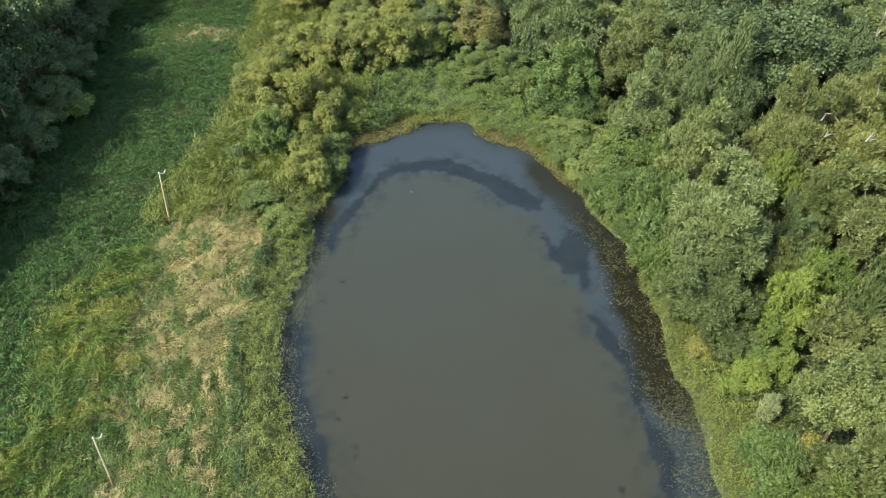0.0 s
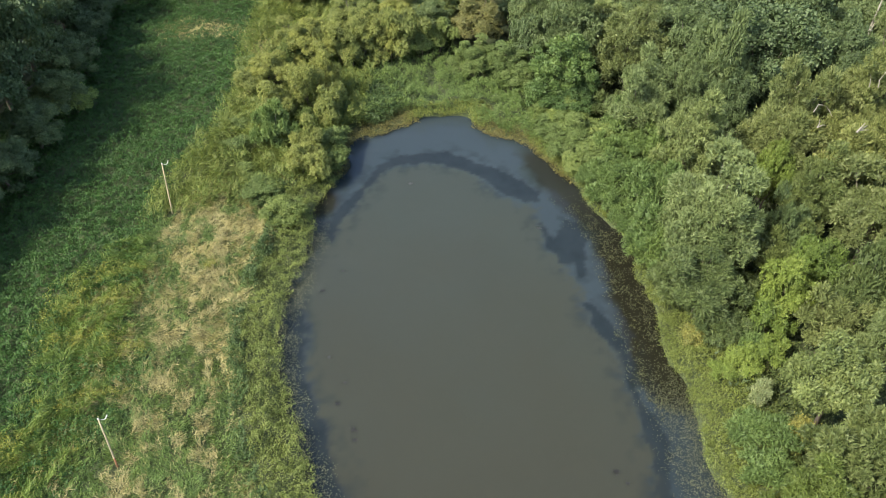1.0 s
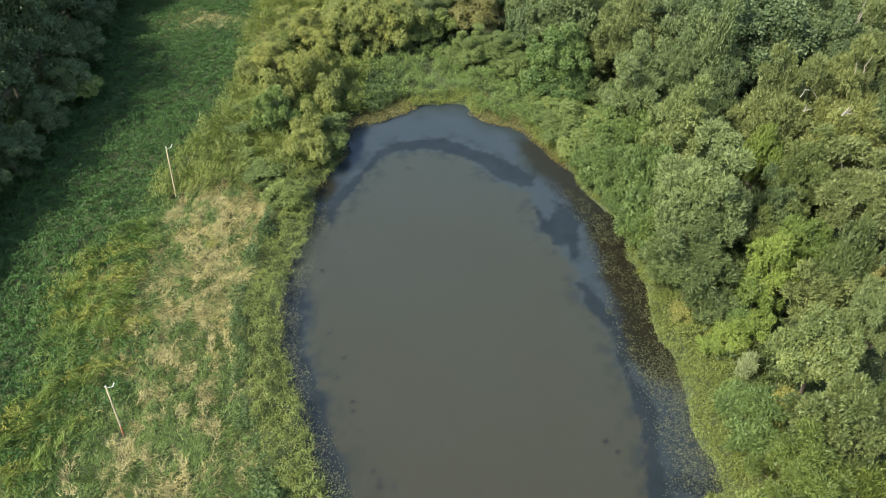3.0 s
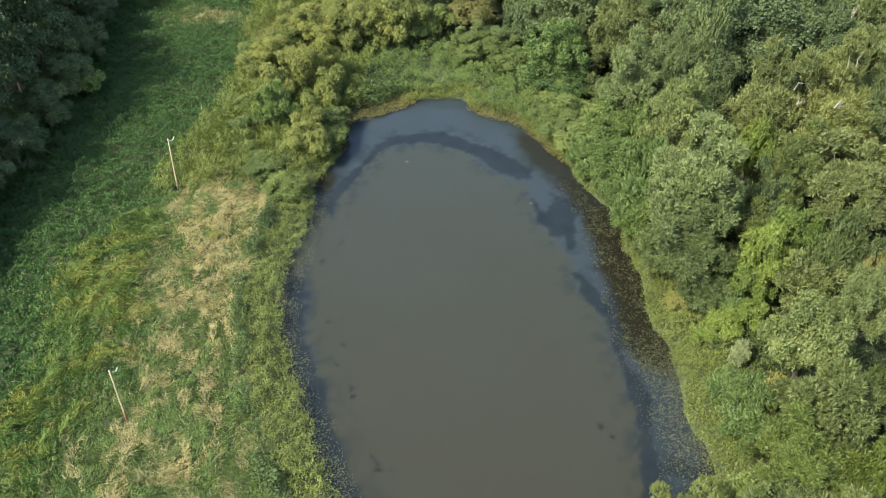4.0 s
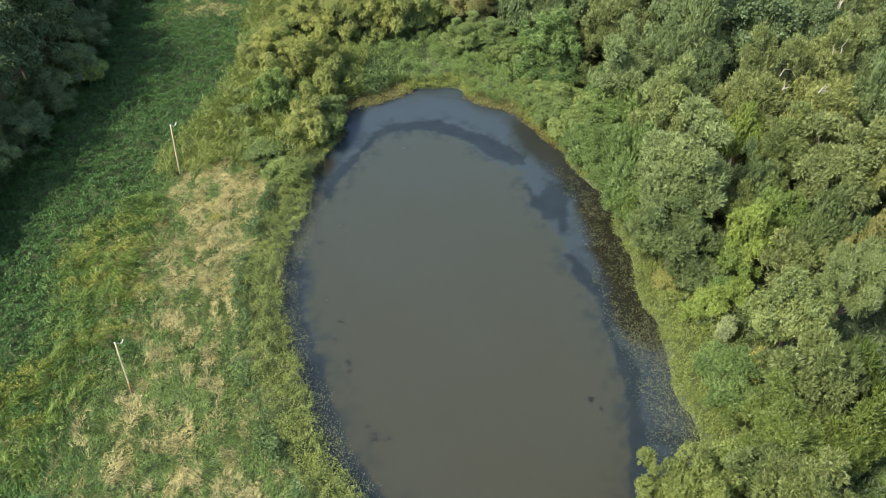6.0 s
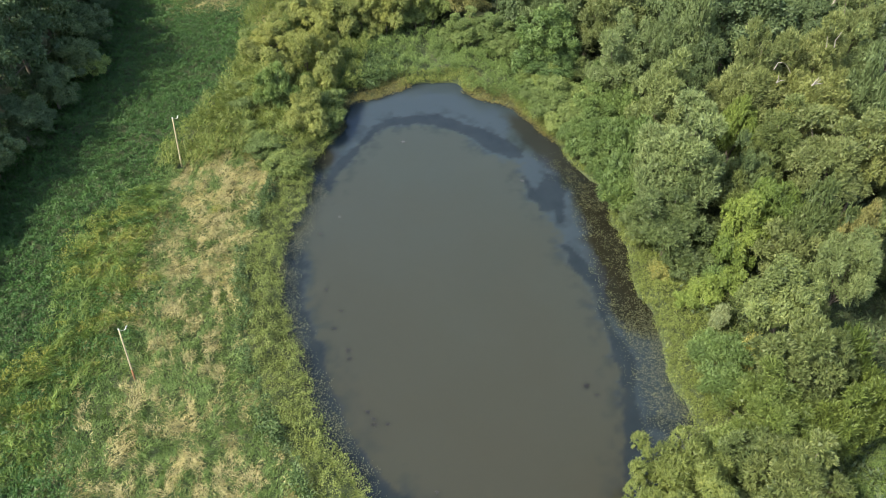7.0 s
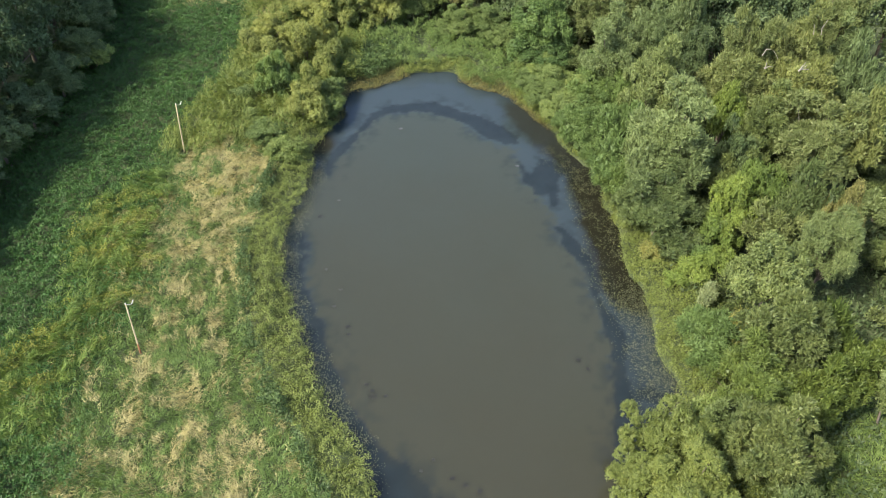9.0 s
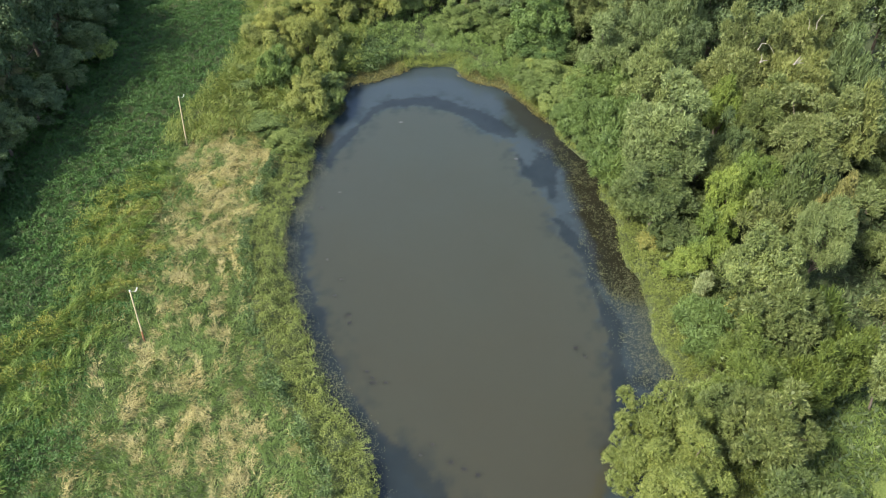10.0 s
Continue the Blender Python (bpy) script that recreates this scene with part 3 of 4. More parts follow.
TREES["sallow"] = [(-2.6, 81.2, 3.8, 1.9), (28.0, 12.6, 1.3, 1.5), (31.5, 13.5, 1.2, 1.6), (34.5, 16.5, 1.5, 1.7), (29.5, 10.0, 1.2, 1.5), (11.2, 66.2, 2.4, 1.5), (12.4, 61.6, 2.2, 1.4), (13.2, 59.6, 2.2, 1.4), (15.2, 60.2, 3.2, 1.8), (16.4, 61.6, 4.2, 2.0), (10.4, 68.4, 2.0, 1.4), (13.0, 66.6, 3.4, 1.9), (11.8, 63.7, 2.6, 1.8), (14.6, 62.6, 3.0, 2.0), (13.6, 64.7, 3.4, 2.2), (-0.6, 82.2, 5, 2.0), (3.6, 77.4, 4.5, 2.7), (7.4, 76.8, 5, 2.7), (8.6, 74.0, 3.2, 1.7), (-20, 60, 2.2, 1.4), (-18.6, 57, 2.0, 1.3), (-21, 64.5, 2.0, 1.3), (-22, 76, 2.2, 1.5)]
TREES["lush"] = [(15.2, 54.6, 2.6, 1.5), (16.4, 52.6, 2.8, 1.6), (17.2, 54.6, 4.2, 2.0), (17.8, 50.2, 3.0, 1.6), (18.0, 48.6, 3.4, 1.8), (18.4, 45.6, 4.2, 1.9), (19.0, 43.4, 4.2, 1.9), (18.0, 60.2, 5.0, 2.2), (18.2, 63.5, 5.5, 2.1), (19.5, 57.9, 6.0, 2.0), (16.7, 57.0, 4, 1.9), (18.1, 46.9, 5.5, 2.3), (17.9, 47.0, 4, 1.6), (18.9, 50.6, 7, 2.3), (14.6, 57.2, 2.8, 1.6), (21.7, 29.3, 2.2, 1.4), (23.5, 28.6, 2.6, 1.4), (21.7, 26.1, 2.4, 1.5), (23.9, 36.3, 2.8, 1.3)]
TREES["olive"] = [(19.7, 72.0, 11, 3.5), (30.8, 57.6, 13, 2.6), (30.1, 55.5, 10.5, 3.3), (37.1, 58.9, 12.5, 3.0), (44.7, 67.1, 13, 2.6), (35.1, 52.7, 11.5, 3.3), (28.9, 36.6, 6.5, 2.0), (35.2, 46.1, 10.5, 3.3), (38.6, 46.6, 10.5, 2.1)]
TREES["darkash"] = [(21.6, 18.8, 4.8, 1.8), (20.6, 40.7, 7, 3.1), (19.0, 42.1, 5, 2.0), (31.2, 48.8, 9.5, 2.7), (27.3, 43.3, 6.5, 1.7), (31.0, 37.9, 9, 1.9), (21.9, 37.7, 3.2, 1.7), (23.2, 11.1, 6.0, 1.9)]
TREES["gold"] = [(28.6, 52.2, 9.4, 1.7), (29.0, 40.9, 8, 1.9), (26.0, 38.8, 7.5, 2.0), (25.5, 37.9, 5, 1.5), (22.8, 35.0, 2.6, 1.4), (21.2, 34.4, 1.7, 1.1), (25.0, 35.2, 3.4, 1.2)]
TREES["rust"] = [(34.0, 36.9, 9, 1.8), (4.0, 83.1, 7.5, 3.4)]
TREES["plume"] = [(26.5, 29.8, 9.5, 2.7)]
TREES["frond"] = [(25.9, 24.3, 9.0, 2.9), (23.1, 16.2, 7.2, 2.9)]
TREES["bright"] = [(29.5, 25.4, 7, 1.4), (23.4, 21.4, 6.8, 2.7), (27.0, 20.4, 6.8, 1.8), (30.1, 21.8, 6.8, 1.7)]
TREES["pale"] = [(23.2, 32.0, 2.7, 0.75)]
TREES["goldshrub"] = [(19.8, 37.9, 1.6, 0.9), (24.7, 28.4, 3.4, 1.1)]
TREES["yellowgreen"] = [(17.7, 17.4, 5.6, 2.2), (15.5, 17.5, 5.2, 1.8), (16.9, 13.2, 6.4, 3.2), (14.2, 14.7, 4.6, 1.8)]
TREES["willow"] = [(5.0, 91.0, 7.5, 3.2), (-14.5, 68.1, 6.5, 2.0), (-12.5, 70.5, 6.0, 1.6), (-12.1, 67.2, 4.5, 1.5), (-11.8, 65.4, 3.5, 1.3), (-17.1, 64.9, 5.0, 2.0), (-19.0, 72.6, 5.0, 2.4), (-20.8, 70.8, 3.5, 1.7), (-13.1, 60.1, 4.6, 1.6), (-13.2, 57.5, 4.0, 1.7), (-11.5, 57.0, 3.2, 1.2), (-17.3, 77.9, 6, 2.5), (-14.5, 77.7, 6.5, 2.8), (-11.9, 78.0, 6, 2.0), (-10.6, 77.3, 4.5, 1.5), (-9.3, 79.4, 7, 2.6), (-5.1, 79.8, 7, 2.3), (-6.1, 79.0, 5, 1.6), (-7.7, 78.1, 2.6, 1.2), (-11.1, 84.5, 6.0, 3.5), (0.4, 87.8, 7.0, 2.8), (-5.1, 85.4, 6.5, 2.8), (-18, 93, 6.5, 3.0), (-20.5, 97, 7, 3.2)]
TREES["sapling"] = [(-38.4, 67.0, 3.4, 1.9), (-16.6, 61.0, 5.6, 1.7)]
TREES["shrub"] = [(20.7, 20.4, 2.8, 1.5), (-11.1, 61.7, 2.8, 1.8), (-10.7, 59.7, 2.0, 1.3), (-14.0, 65.1, 3.0, 1.2), (-17.7, 76.3, 4.5, 1.7), (-14.0, 50.7, 2.2, 1.8), (-16.8, 54.3, 2.0, 2.0)]
# the first five stand out of view, added to shade the meadow's left edge
TREES["shade"] = [(-47.5, 26.0, 12.5, 4.0), (-48, 19.5, 12, 4.0), (-48.5, 13.0, 12, 4.0), (-46.5, 38.5, 13.0, 4.0), (-48, 32, 12.5, 4.0), (-45.5, 45, 13.5, 4.0), (-45, 51.5, 14.5, 4.2), (-44, 58, 15.0, 4.2), (-44, 65, 15.5, 4.2), (-44.5, 72, 13, 4.2), (-45.5, 79, 11.5, 4.2), (-47, 86, 10.5, 4.0), (-43, 94.5, 9.5, 3.8), (-36, 98.5, 8.5, 3.6), (-30, 100.5, 8, 3.5), (-24, 100.5, 7.5, 3.4), (-40.0, 38.5, 6.0, 2.8), (-40.5, 33.0, 6.0, 2.8), (-40.2, 48.0, 6.0, 2.7), (-40.6, 43.2, 6.5, 2.8), (-40, 54, 5.5, 2.7), (-39.6, 60.5, 5.5, 2.6), (-39.8, 67, 5.5, 2.7), (-40.8, 74, 5.5, 2.7), (-41.8, 81, 5.5, 2.8), (-43, 88, 5.5, 2.8)]

for kind, rows in TREES.items():
    for x, y, height, radius in rows:
        plant(kind, x, y, height, radius * 0.98)


def understory():
    """Lower trees and bushes that fill the room between the crowns of the wood."""
    g = np.random.default_rng(17)
    taken = [(x, y, r) for rows in TREES.values() for x, y, _, r in rows]
    x, y = g.uniform(13, 48, 1500), g.uniform(20, 82, 1500)
    d = shore(x, y)
    for x, y, d in zip(x, y, d):
        r = g.uniform(1.2, 2.0)
        if d < 5.0 or (x < 36 and y < 36) or x > 47 - 0.1 * (60 - y) or any((x - a) ** 2 + (y - b) ** 2 < (0.85 * (q + r)) ** 2 for a, b, q in taken):
            continue
        taken.append((x, y, r))
        plant(("darkash", "olive", "ash", "lush")[int(g.integers(4))], x, y, min(r * g.uniform(2.0, 2.9), 0.55 * d), r)


understory()


# the wood goes on behind, and closes the place round the camera
def wood(kinds, count, inside, box, seed, low, high):
    g = np.random.default_rng(seed)
    done = []
    for _ in range(4000):
        if len(done) >= count:
            break
        x, y = g.uniform(box[0], box[2]), g.uniform(box[1], box[3])
        if not inside(x, y) or any((x - a) ** 2 + (y - b) ** 2 < 20 for a, b in done):
            continue
        done.append((x, y))
        h = g.uniform(low, high)
        plant(kinds[int(g.integers(len(kinds)))], x, y, h, g.uniform(3.6, 4.8), "far")


wood(("broad", "ash", "broad", "lush"), 32, lambda x, y: x > 48 - 0.12 * (60 - y) if y < 84 else True, (14, 20, 66, 106), 3, 9, 13)
wood(("shade", "broad", "willow"), 11, lambda x, y: y > 90, (-22, 90, 14, 104), 4, 7, 10)
wood(("shade",), 22, lambda x, y: (x < -49 and y > 42) or y > 103, (-66, 26, -26, 112), 5, 12, 16)

# ---- meadow, marsh and floating plants ----
SPOTS = np.array([
    (-19.8, 19.0), (-15.5, 19.1), (-12.5, 20.5), (-16.1, 21.6), (-21.2, 16.7), (-20.6, 36.7), (-19.9, 28.7), (-16.1, 28.8), (-18.0, 36.8),
    (-17.9, 15.4), (-19.9, 24.1), (-15.3, 26.5), (-21.7, 27.1), (-13.6, 28.9), (-11.4, 14.0), (-19.9, 32.2), (-20.9, 25.0), (-20.0, 26.3), (-19.3, 26.9), (-24.0, 50.6), (-17.0, 50.5), (-22.0, 46.0), (-19.0, 43.0),
    (-22.0, 83.0), (-31.0, 86.0)])


POLES = ((-24.375, 51.55), (-20.89, 25.79))


def weed_edge(y):
    return np.interp(y, (5, 14, 19, 22, 24, 26.2, 29.1, 32.2, 34.7, 38.1, 41.6, 45.3, 50.3, 53.8, 57.7, 65.2, 72.4, 82.1, 100),
                     (-26, -26.5, -29, -31, -31, -29.2, -27.4, -27.2, -28.6, -29.8, -29.2, -27, -25.9, -25.9, -24.7, -22.9, -22.6, -23.9, -24))


def dark_patch(x, y):
    """Patches of tall dark weeds in the meadow's low corner."""
    return np.clip(1.4 * np.exp(-((x + 25.2) / 2.4) ** 2 - ((y - 15.6) / 1.9) ** 2), 0, 1)


def dryness(x, y):
    v = 0.30 * value_noise(x, y, 5.0, 21) + 0.54 * value_noise(x * 1.9 + 0.25 * y, y * 0.75, 1.2, 22) + np.interp(y, (16, 28, 36, 46), (-0.03, 0.02, 0.10, 0.15))
    near = np.exp(-((x[:, None] - SPOTS[:, 0]) ** 2 + (y[:, None] - SPOTS[:, 1]) ** 2) / 0.55).max(1)
    return v + 0.26 * near - 0.25 * (x < weed_edge(y) + 2)


def strew(name, box, density, keep, mat, label, category, length, width, lift, flop, comb=0.0, broad=False, seed=1, low=0.0, lump=0.0):
    """A growth of blades or leaves over a stretch of ground: one object."""
    g = np.random.default_rng(seed)
    n = int((box[2] - box[0]) * (box[3] - box[1]) * density)
    x, y = g.uniform(box[0], box[2], n), g.uniform(box[1], box[3], n)
    x += 0.5 * (value_noise(x, y, 0.45, seed) - 0.5)
    y += 0.5 * (value_noise(x, y, 0.45, seed + 1) - 0.5)
    d = shore(x, y)
    ok = keep(x, y, d) > g.uniform(0, 1, n)
    for a, b in POLES:
        ok &= ((x - a) / 0.3) ** 2 + ((y - b + 0.45) / 0.6) ** 2 > 1
    x, y, d = x[ok], y[ok], d[ok]
    n = len(x)
    tall = 0.3 + 0.8 * value_noise(x, y, 1.1, seed + 2) + 0.6 * value_noise(x, y, 3.0, seed + 4)
    z = np.maximum(land_height(x, y, d), low) + g.uniform(lift[0], lift[1], n) * tall
    z += lump * 1.6 * value_noise(x, y, 0.9, seed + 5) ** 2
    turn = 4 * math.pi * value_noise(x, y, 3.0, seed + 3) + g.normal(0, 0.8 if comb else 3.0, n)
    flat = np.stack([np.cos(turn), np.sin(turn), np.zeros(n)], 1)
    axis = flat * flop + np.array([0, 0, 1.0]) * (1 - flop) + g.normal(0, 0.22, (n, 3))
    normal = np.array([0, 0, 1.0]) + g.normal(0, 0.35, (n, 3)) if broad else g.normal(0, 1, (n, 3)) - flat * 0.5 + np.array([0, 0, 0.6])
    me = leaves(name, np.stack([x, y, z], 1), axis, normal, g.uniform(length[0], length[1], n) * (0.6 + 0.5 * tall), g.uniform(width[0], width[1], n), mat)
    return tagged(new(name, me), label, category, kind="stuff")


def step(a, w):
    return np.clip(a / w + 0.5, 0, 1)


def straw(x, y):
    """Two open patches of dry grass at the far end of the meadow."""
    return np.clip(np.exp(-((x + 29.5) / 5.5) ** 2 - ((y - 86.5) / 2.2) ** 2) + np.exp(-((x + 21.6) / 1.7) ** 2 - ((y - 81) / 3) ** 2), 0, 1)


def stripes(x, y):
    """Slanting swathes in the tall growth."""
    return value_noise((0.85 * x + 0.5 * y) * 0.45, (0.85 * y - 0.5 * x) * 1.5, 2.2, 51)


def in_meadow(x, y, d):
    return (1 - 0.8 * dark_patch(x, y)) * step(x - weed_edge(y), 2.5) * step(d - 3.0 - 1.2 * (value_noise(x, y, 4, 61) - 0.5), 0.5) * step(-x - 1.5, 1) * step(56 - y + 0.4 * (x + 20), 4)


def scrub_at(x, y, d):
    return (1 - straw(x, y)) * step(x - weed_edge(y), 2) * step(d - 1.0, 1) * step(y - 53 - 0.4 * (x + 20), 3) * step(-x - 8, 2)


strew("meadow_grass", (-36, 5, -6, 60), 330, lambda x, y, d: in_meadow(x, y, d) * step(0.53 - dryness(x, y), 0.34), GREEN_GRASS,
      "green uncut meadow grass beside the pond", "grass", (0.15, 0.34), (0.034, 0.060), (0, 0.14), 0.5, 1.0, seed=31, lump=0.35)
strew("dry_grass", (-36, 5, -6, 95), 290, lambda x, y, d: np.maximum(in_meadow(x, y, d), 0) * step(dryness(x, y) - 0.51, 0.26) + 0.6 * straw(x, y), DRY_GRASS,
      "straw-coloured dry grass lying in swathes", "grass", (0.24, 0.52), (0.026, 0.046), (0, 0.2), 0.66, 1.0, seed=37, lump=0.35)
strew("tall_weeds", (-46, 8, -16, 102), 190, lambda x, y, d: np.maximum(step(weed_edge(y) - x, 2.5) * (1 - 0.8 * straw(x, y)), 0.45 * step(weed_edge(y) + 6.5 - x, 4) * step(46 - y, 4) * step(0.44 - stripes(x, y), 0.12)) + dark_patch(x, y), TALL_WEED,
      "dense dark green nettle-like weeds over the low meadow", "weeds", (0.12, 0.23), (0.08, 0.125), (0.05, 0.4), 0.6, 0, True, 41, lump=0.7)
strew("tall_grass", (-44, 5, -16, 48), 220, lambda x, y, d: (1 - dark_patch(x, y)) * step(x - weed_edge(y) + 1, 2.5) * step(np.interp(y, (10, 18, 22, 29, 35, 40, 46, 50), (-26, -25.6, -25, -23.6, -23.8, -23.8, -24.3, -26)) + 4 * (value_noise(x, y, 4, 95) - 0.5) - x, 1.5) * step(48 - y, 4) * (0.3 + 0.7 * step(0.09 - np.abs(stripes(x, y) - 0.485), 0.06)), TALL_GRASS,
      "tall olive-green grass lodged in flowing clumps", "grass", (0.3, 0.62), (0.04, 0.068), (0, 0.25), 0.62, 1.0, seed=95, lump=0.9)
strew("goldenrod", (-42, 10, -14, 62), 170, lambda x, y, d: 0.75 * step(y - 19, 3) * step(3.0 - np.abs(x - weed_edge(y) - 2.2), 2) * step(stripes(x, y) - 0.53, 0.08) * step(46 - y, 5) + np.exp(-((x + 22.3) ** 2 + (y - 35.2) ** 2) / 0.4) + np.exp(-((x + 19.2) ** 2 + (y - 44.5) ** 2) / 0.3), GOLD_WEED,
      "yellow flowering goldenrod among the weeds", "weeds", (0.09, 0.2), (0.05, 0.09), (0.3, 0.7), 0.6, 0, True, 43, lump=0.8)
strew("scrub", (-30, 48, -8, 104), 170, scrub_at, SCRUB,
      "yellow-green scrub and tall herbs below the willows", "scrub", (0.28, 0.6), (0.05, 0.085), (0.1, 1.3), 0.55, 1.0, False, 47, lump=1.1)
strew("bank_plants", (-22, 5, -2, 58), 500, lambda x, y, d: step(d + 0.2, 0.9) * step(2.6 + 1.2 * (value_noise(x, y, 4, 61) - 0.5) - d, 0.5) * step(-x, 2) * (0.6 + 0.4 * step(value_noise(x, y, 0.75, 54) - 0.42, 0.15)), MARSH,
      "olive-green leafy marsh plants along the meadow bank", "marsh plants", (0.08, 0.15), (0.05, 0.085), (0.0, 0.45), 0.6, 0, True, 53, 0.015, lump=0.9)
strew("bank_herbs", (-22, 5, -2, 56), 320, lambda x, y, d: step(0.55 - np.abs(d - 3.15 - 1.2 * (value_noise(x, y, 4, 61) - 0.5)), 0.5) * step(value_noise(x, y, 2.2, 57) - 0.36, 0.2) * step(-x - 3, 2), HERB_AND_SHADE,
      "dark green leafy herbs between the bank and the meadow", "weeds", (0.12, 0.22), (0.08, 0.13), (0.1, 0.7), 0.6, 0, True, 57, lump=0.9)
strew("far_marsh", (-13, 62, 20, 84), 300, lambda x, y, d: step(d - 0.3 - 1.7 * step(-3.5 - x, 3), 0.6) * step(11 - d, 3) * (0.12 + 0.88 * step(value_noise(x, 1.8 * y, 1.6, 60) - 0.42, 0.15)) * (1 - 0.97 * np.exp(-((x + 3.0) / 1.9) ** 2 - ((y - 71.3) / 0.9) ** 2)) * (1 - 0.9 * np.exp(-((x + 8.2) / 3.0) ** 2 - ((y - 71.5) / 4.0) ** 2)), FAR_MARSH,
      "light green marsh plants behind the pond's far end", "marsh plants", (0.14, 0.3), (0.05, 0.09), (0.05, 0.8), 0.6, 0, True, 59, lump=1.3)
# herbs whose dark colour stands in for the shadow right of the willows
strew("far_herbs", (-14, 62, 2, 82), 260, lambda x, y, d: step(d - 0.9 - 0.8 * (value_noise(x, y, 2, 64) - 0.3), 0.5) * np.clip(1.6 * np.exp(-((x + 8.0) / 3.2) ** 2 - ((y - 71.5) / 4.2) ** 2), 0, 1) * step(value_noise(x, y, 1.6, 63) - 0.25, 0.2), HERB_AND_SHADE,
      "green leafy herbs beside the far willows, coloured darker for the willows' shade", "weeds", (0.16, 0.3), (0.10, 0.17), (0.2, 1.2), 0.6, 0, True, 63)
strew("far_bank_plants", (-5, 64, 14, 73), 330, lambda x, y, d: step(d + 0.1, 0.5) * step(2.2 + 1.5 * (value_noise(x, y, 2.5, 65) - 0.5) - d, 0.5) * step(x + 3.6, 1.5) * step(4.6 - x, 1.5) * (0.3 + 0.7 * step(value_noise(x, 1.6 * y, 1.1, 66) - 0.38, 0.15)), MARSH,
      "yellow-green leafy marsh plants down to the far waterline", "marsh plants", (0.1, 0.2), (0.06, 0.1), (0.0, 0.4), 0.6, 0, True, 65, 0.015, lump=0.4)
strew("wood_marsh", (9, 12, 30, 66), 320, lambda x, y, d: step(d + 0.05, 0.7) * step(5.5 - d, 2), WOOD_MARSH,
      "yellow-green marsh plants between the pond and the wood", "marsh plants", (0.11, 0.24), (0.04, 0.07), (0.0, 0.5), 0.6, 0, True, 67, 0.015, lump=0.5)
strew("wood_herbs", (12, 8, 50, 92), 30, lambda x, y, d: step(d - 3.5, 2), HERB,
      "green herbs and brambles on the woodland floor", "undergrowth", (0.25, 0.45), (0.12, 0.2), (0.1, 0.8), 0.6, 0, True, 71)
strew("withered_fringe", (-12, 58, 16, 74), 190, lambda x, y, d: step(d + 0.5, 0.4) * step(np.interp(x, (-9, -7, -4, -2.6, 3.2, 4.2, 7.5, 10, 13), (1.2, 2.6, 2.1, 0, 0, 2.6, 2.1, 1.1, 0.1)) + 1.1 * (value_noise(x, y, 1.3, 74) - 0.5) - d, 0.5) * step(np.abs(x - 0.3) - 2.9, 0.5) * step(y - 58, 4), FRINGE,
      "withered tan and olive marsh plants at the waterline", "marsh plants", (0.1, 0.22), (0.06, 0.12), (0.05, 0.35), 0.7, 0, True, 73, 0.01)
strew("emergent_leaves", (8, 30, 22, 58), 170, lambda x, y, d: (0.12 + 0.5 * step(value_noise(x, y, 1.3, 78) - 0.5, 0.3)) * step(d + 2.9, 1.5) * step(0.5 - d, 0.5) * step(x - 8, 2) * step(y - 31, 2) * step(54 - y, 5), EMERGENT,
      "brownish small leaves standing in the dark water", "marsh plants", (0.07, 0.16), (0.04, 0.08), (0.0, 0.1), 0.7, 0, True, 79, 0.01)
strew("thicket", (18, 14, 32, 46), 130, lambda x, y, d: step(d - 4.0, 1.5) * step(9.0 - d, 2.0), THICKET,
      "green thicket of tall herbs between marsh and wood", "thicket", (0.14, 0.3), (0.06, 0.11), (0.2, 1.1), 0.5, 0, False, 89, lump=0.9)
strew("glade_grass", (22, 4, 44, 22), 230, lambda x, y, d: step(d - 3, 2) * step(0.8 - value_noise(x, y, 2, 91), 0.3), FAR_MARSH,
      "pale green tussocky grass in a small glade behind the bank trees", "grass", (0.24, 0.5), (0.036, 0.066), (0, 0.3), 0.55, 1.0, seed=91, lump=0.4)


def floating_leaves():
    g = np.random.default_rng(83)
    n = 430000
    x, y = g.uniform(-14, 21, n), g.uniform(5, 70, n)
    d = shore(x, y)
    left = step(-x, 3) * step(1.25 + 1.2 * (value_noise(x, y, 2.5, 85) - 0.5) + d, 1.1) * step(52 - y, 6) * (0.35 + 0.65 * step(y - 19, 5))
    right = step(x - 8, 2) * (0.35 + 0.9 * step(d + 1.6, 2.5)) * step(d + 3.0 + 1.6 * (value_noise(x, y, 2.0, 86) - 0.5), 1.6) * step(35 - y, 3) * 0.95
    ok = (d < 0.25) & (np.maximum(left, right) * (0.25 + 0.9 * value_noise(x, y, 0.8, 87)) > g.uniform(0, 1, n))
    x, y = x[ok], y[ok]
    n = len(x)
    turn = g.uniform(0, 6.28, n)
    axis = np.stack([np.cos(turn), np.sin(turn), g.uniform(0, 0.25, n)], 1)
    r = g.uniform(0.05, 0.105, n)
    me = leaves("floating_leaves", np.stack([x, y, g.uniform(0.012, 0.03, n)], 1), axis, np.tile((0, 0, 1.0), (n, 1)), r, r * 0.8, LILY, 0.02)
    tagged(new("floating_leaves", me), "pale small leaves floating along the pond's edges", "floating leaves", kind="stuff")


floating_leaves()


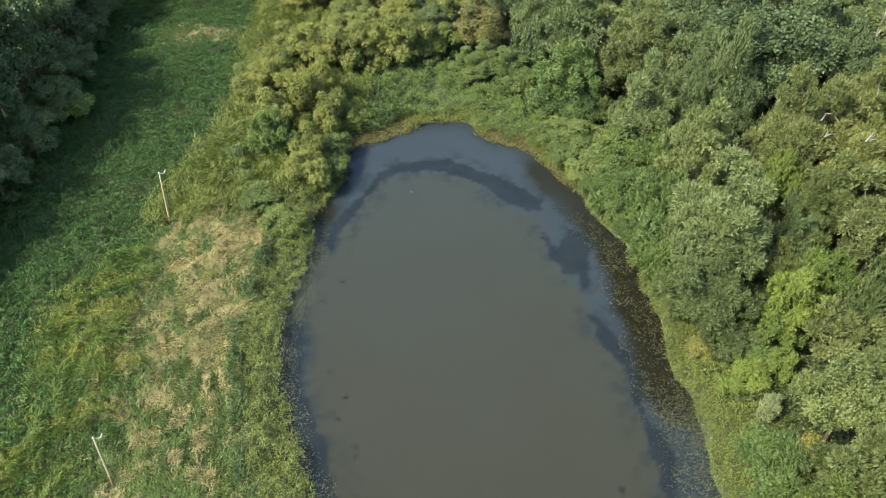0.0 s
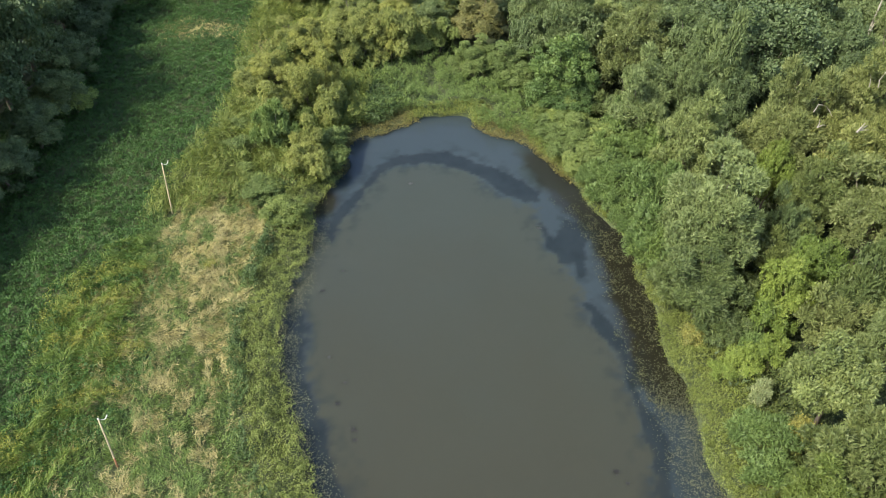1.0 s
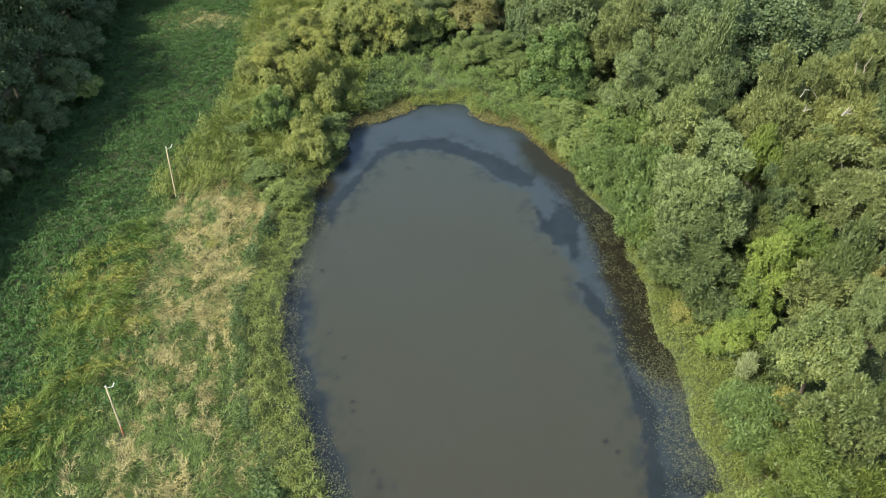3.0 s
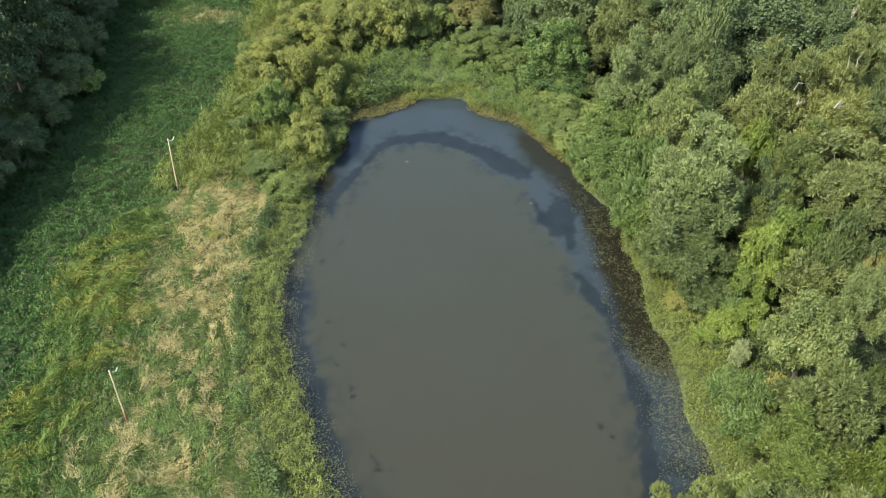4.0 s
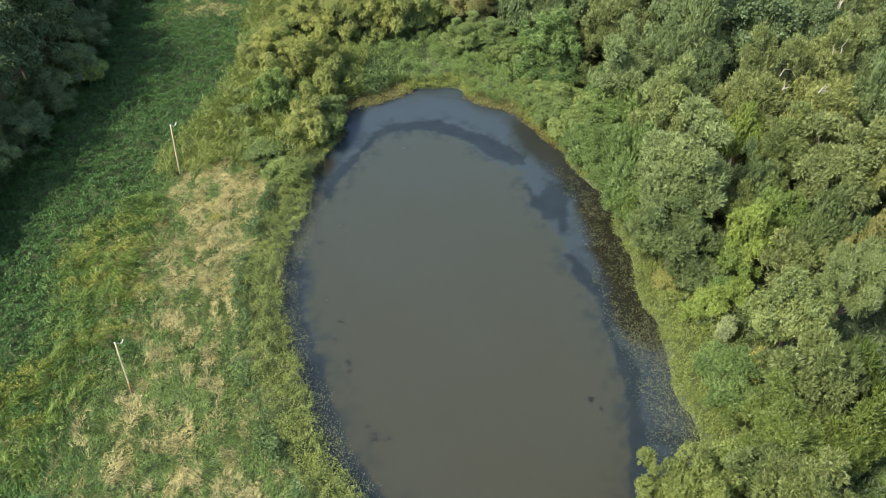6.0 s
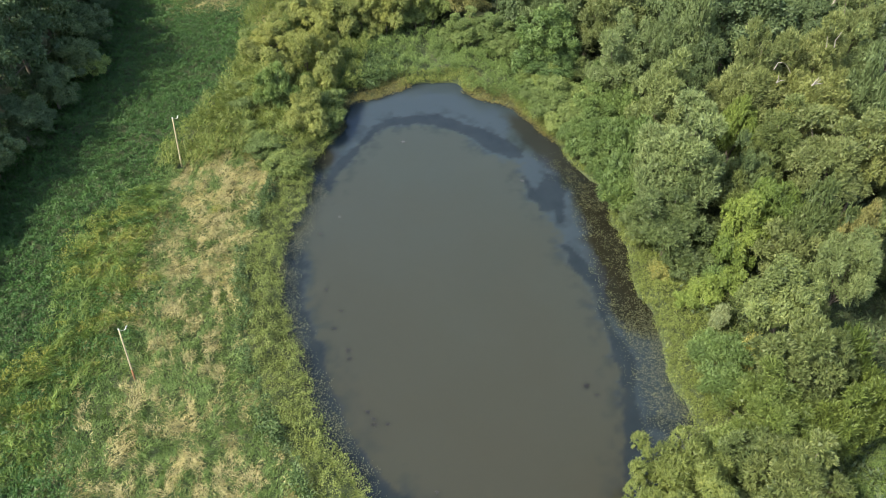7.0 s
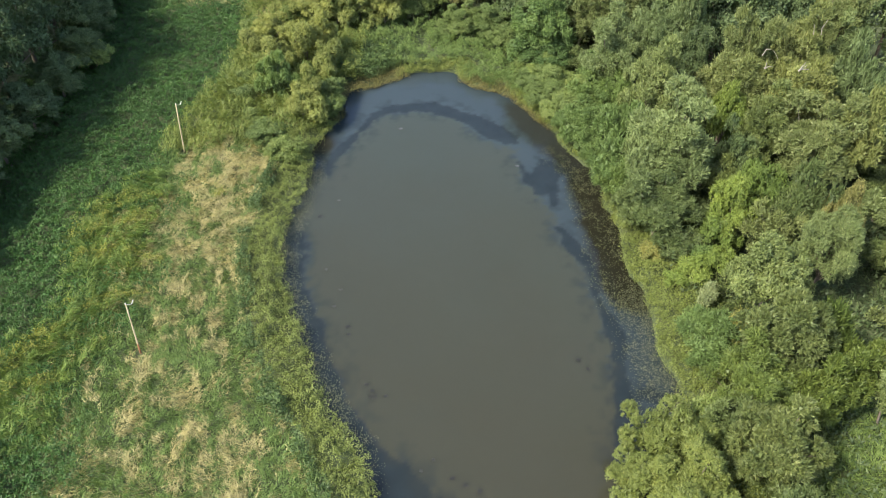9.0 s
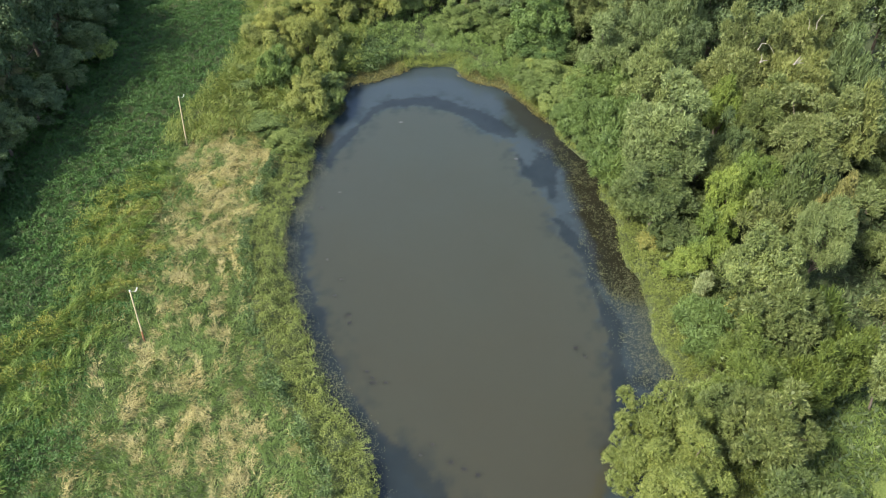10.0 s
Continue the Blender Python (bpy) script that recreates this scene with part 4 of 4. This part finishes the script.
# ---- small clumps of weed in the open water ----
def weed_clumps():
    WEED, nt, bsdf, out = material("dark_weed")
    nt.links.new(ramp(nt, noise_node(nt, 8.0), ((0.006, 0.006, 0.005), (0.016, 0.015, 0.011))), bsdf.inputs["Base Color"])
    bsdf.inputs["Roughness"].default_value = 0.5
    rows = ((-9.6, 42.8, 0.3), (-6.7, 33.4, 0.24), (-7.0, 31.5, 0.22), (-5.7, 29.3, 0.42), (-5.5, 28.5, 0.21), (-3.7, 23.7, 0.2), (-3.2, 23.1, 0.15),
            (-3.1, 22.6, 0.34), (-2.2, 22.7, 0.19), (-8.2, 35.8, 0.17), (-8.2, 45.2, 0.19), (-3.0, 57.6, 0.28), (12.4, 26.5, 0.36), (13.0, 25.7, 0.15),
            (1.4, 17.5, 0.14), (2.7, 16.1, 0.24), (3.6, 15.6, 0.24), (4.5, 15.2, 0.28), (0.6, 16.6, 0.13), (9.1, 51.5, 0.27))
    for k, (x, y, r) in enumerate(rows):
        g = np.random.default_rng(200 + k)
        n = 45
        a, q = g.uniform(0, 6.28, n), 0.6 * r * g.uniform(0, 1, n)
        place = np.stack([q * np.cos(a) * 1.3, q * np.sin(a), g.uniform(0.004, 0.02, n)], 1)
        t = g.uniform(0, 6.28, n)
        me = leaves("weed_clump", place, np.stack([np.cos(t), np.sin(t), 0.05 * np.ones(n)], 1), np.tile((0, 0, 1.0), (n, 1)), g.uniform(0.07, 0.18, n), g.uniform(0.04, 0.08, n), WEED, 0.02)
        ob = new("weed_clump", me)
        ob.location = (x, y, 0)
        tagged(ob, "small dark clump of pond weed at the water's surface", "pond weed", "weed clumps")


weed_clumps()


# ---- lamp poles in the meadow ----
def lamp_pole(foot, top, base):
    foot, top = Vector(foot), Vector(top)
    pole = new("lamp_pole")
    pole.location = foot
    tagged(pole, "thin pale leaning wooden pole with a small white lamp", "lamp pole", "meadow lamp poles")
    up = top - foot
    at = lambda f: up * f
    part("shaft", mesh_of("shaft", *tube((at(0.24), at(0.45), at(0.7), at(1.0)), (0.062, 0.058, 0.052, 0.046), 12), POLEWOOD, True), pole)
    part("foot", mesh_of("foot", *tube((at(0) - Vector((0, 0, 0.4)), at(0.10), at(0.24)), (0.072, 0.070, 0.066), 12), base, True), pole, "rust-brown foot of the pole" if base is RUSTBASE else "weathered foot of the pole")
    part("cap", mesh_of("cap", *tube((at(0.997), at(1.006), at(1.010)), (0.06, 0.06, 0.035), 12), GALVANISED, True), pole)
    a = at(0.985)
    end = a + Vector((0.46, 0.08, 0.08))
    part("arm", mesh_of("arm", *tube((a, a + Vector((0.25, 0.04, -0.04)), a + Vector((0.42, 0.08, 0.0)), end), (0.012, 0.012, 0.012, 0.012), 8), GALVANISED, True), pole)
    lamp = part("lamp_head", mesh_of("lamp_head", *tube((end - Vector((0.04, 0, 0.05)), end + Vector((0.03, 0.01, 0.10)), end + Vector((0.09, 0.04, 0.22)), end + Vector((0.11, 0.05, 0.27))), (0.02, 0.034, 0.044, 0.026), 12), LAMP_WHITE, True), pole, "white enamel lamp head")
    part("bracket", mesh_of("bracket", *tube((end - Vector((0.08, 0.02, 0.06)), end, end + Vector((0.02, 0.0, 0.06))), (0.04, 0.045, 0.04), 8), GALVANISED, True), lamp)


lamp_pole((-24.375, 51.55, 0.45), (-24.13, 51.67, 6.05), POLEWOOD)
lamp_pole((-20.86, 25.62, 0.30), (-20.55, 25.55, 6.1), RUSTBASE)


# ---- dead wood in the canopy ----
def snag(foot, tips, r, label):
    thing = new("dead_branch")
    foot = Vector(foot)
    thing.location = foot
    tagged(thing, label, "dead branch", "dead branches")
    for bough in tips:
        pts = [Vector((0, 0, 0)), *(Vector(p) for p in bough)]
        pts = [q for a, b in zip(pts, pts[1:]) for q in (a, a.lerp(b, 0.5) + Vector((0.02, -0.02, 0.03)))] + [pts[-1]]
        radii = [r * (1 - 0.75 * k / (len(pts) - 1)) for k in range(len(pts))]
        part("bough", mesh_of("bough", *tube(pts, radii, 7), DEADWOOD, True), thing)


snag((31.07, 53.89, 11.6), (((0.28, 0.24, 0.6), (0.77, -0.1, 0.7), (1.16, -0.94, 0.2)),), 0.05, "bare bleached branch arching out of the canopy")
snag((30.74, 51.87, 11.4), (((0.1, 0.1, 0.4), (-0.1, 0.0, 0.8)), ((0.4, 0.1, 0.2), (0.8, 0.2, 0.1))), 0.06, "short bleached dead branch between crowns")
snag((33.05, 50.16, 12.2), (((0.3, 0.1, 0.2), (0.75, 0.3, 0.45)), ((0.2, 0.1, 0.1), (0.9, 0.1, 0.15)), ((0.15, 0.0, 0.4), (0.45, 0.2, 0.75))), 0.085, "broken bleached branch stump in the canopy")
snag((37.16, 56.53, 12.6), (((-0.08, 0.13, 0.6), (0.28, 0.3, 1.4)),), 0.055, "thin pale dead branch in the canopy")
snag((36.6, 56.86, 12.4), (((-0.08, 0.13, 0.6), (-0.15, 0.21, 1.0)),), 0.04, "thin pale dead branch in the canopy")
snag((44.2, 73.2, 5.0), (((0.1, 0.2, 4.0), (0.4, 0.7, 9.5)), ((0.2, 0.1, 5.0), (1.0, 0.2, 7.0))), 0.20, "tall bare pale dead trunk above the wood")
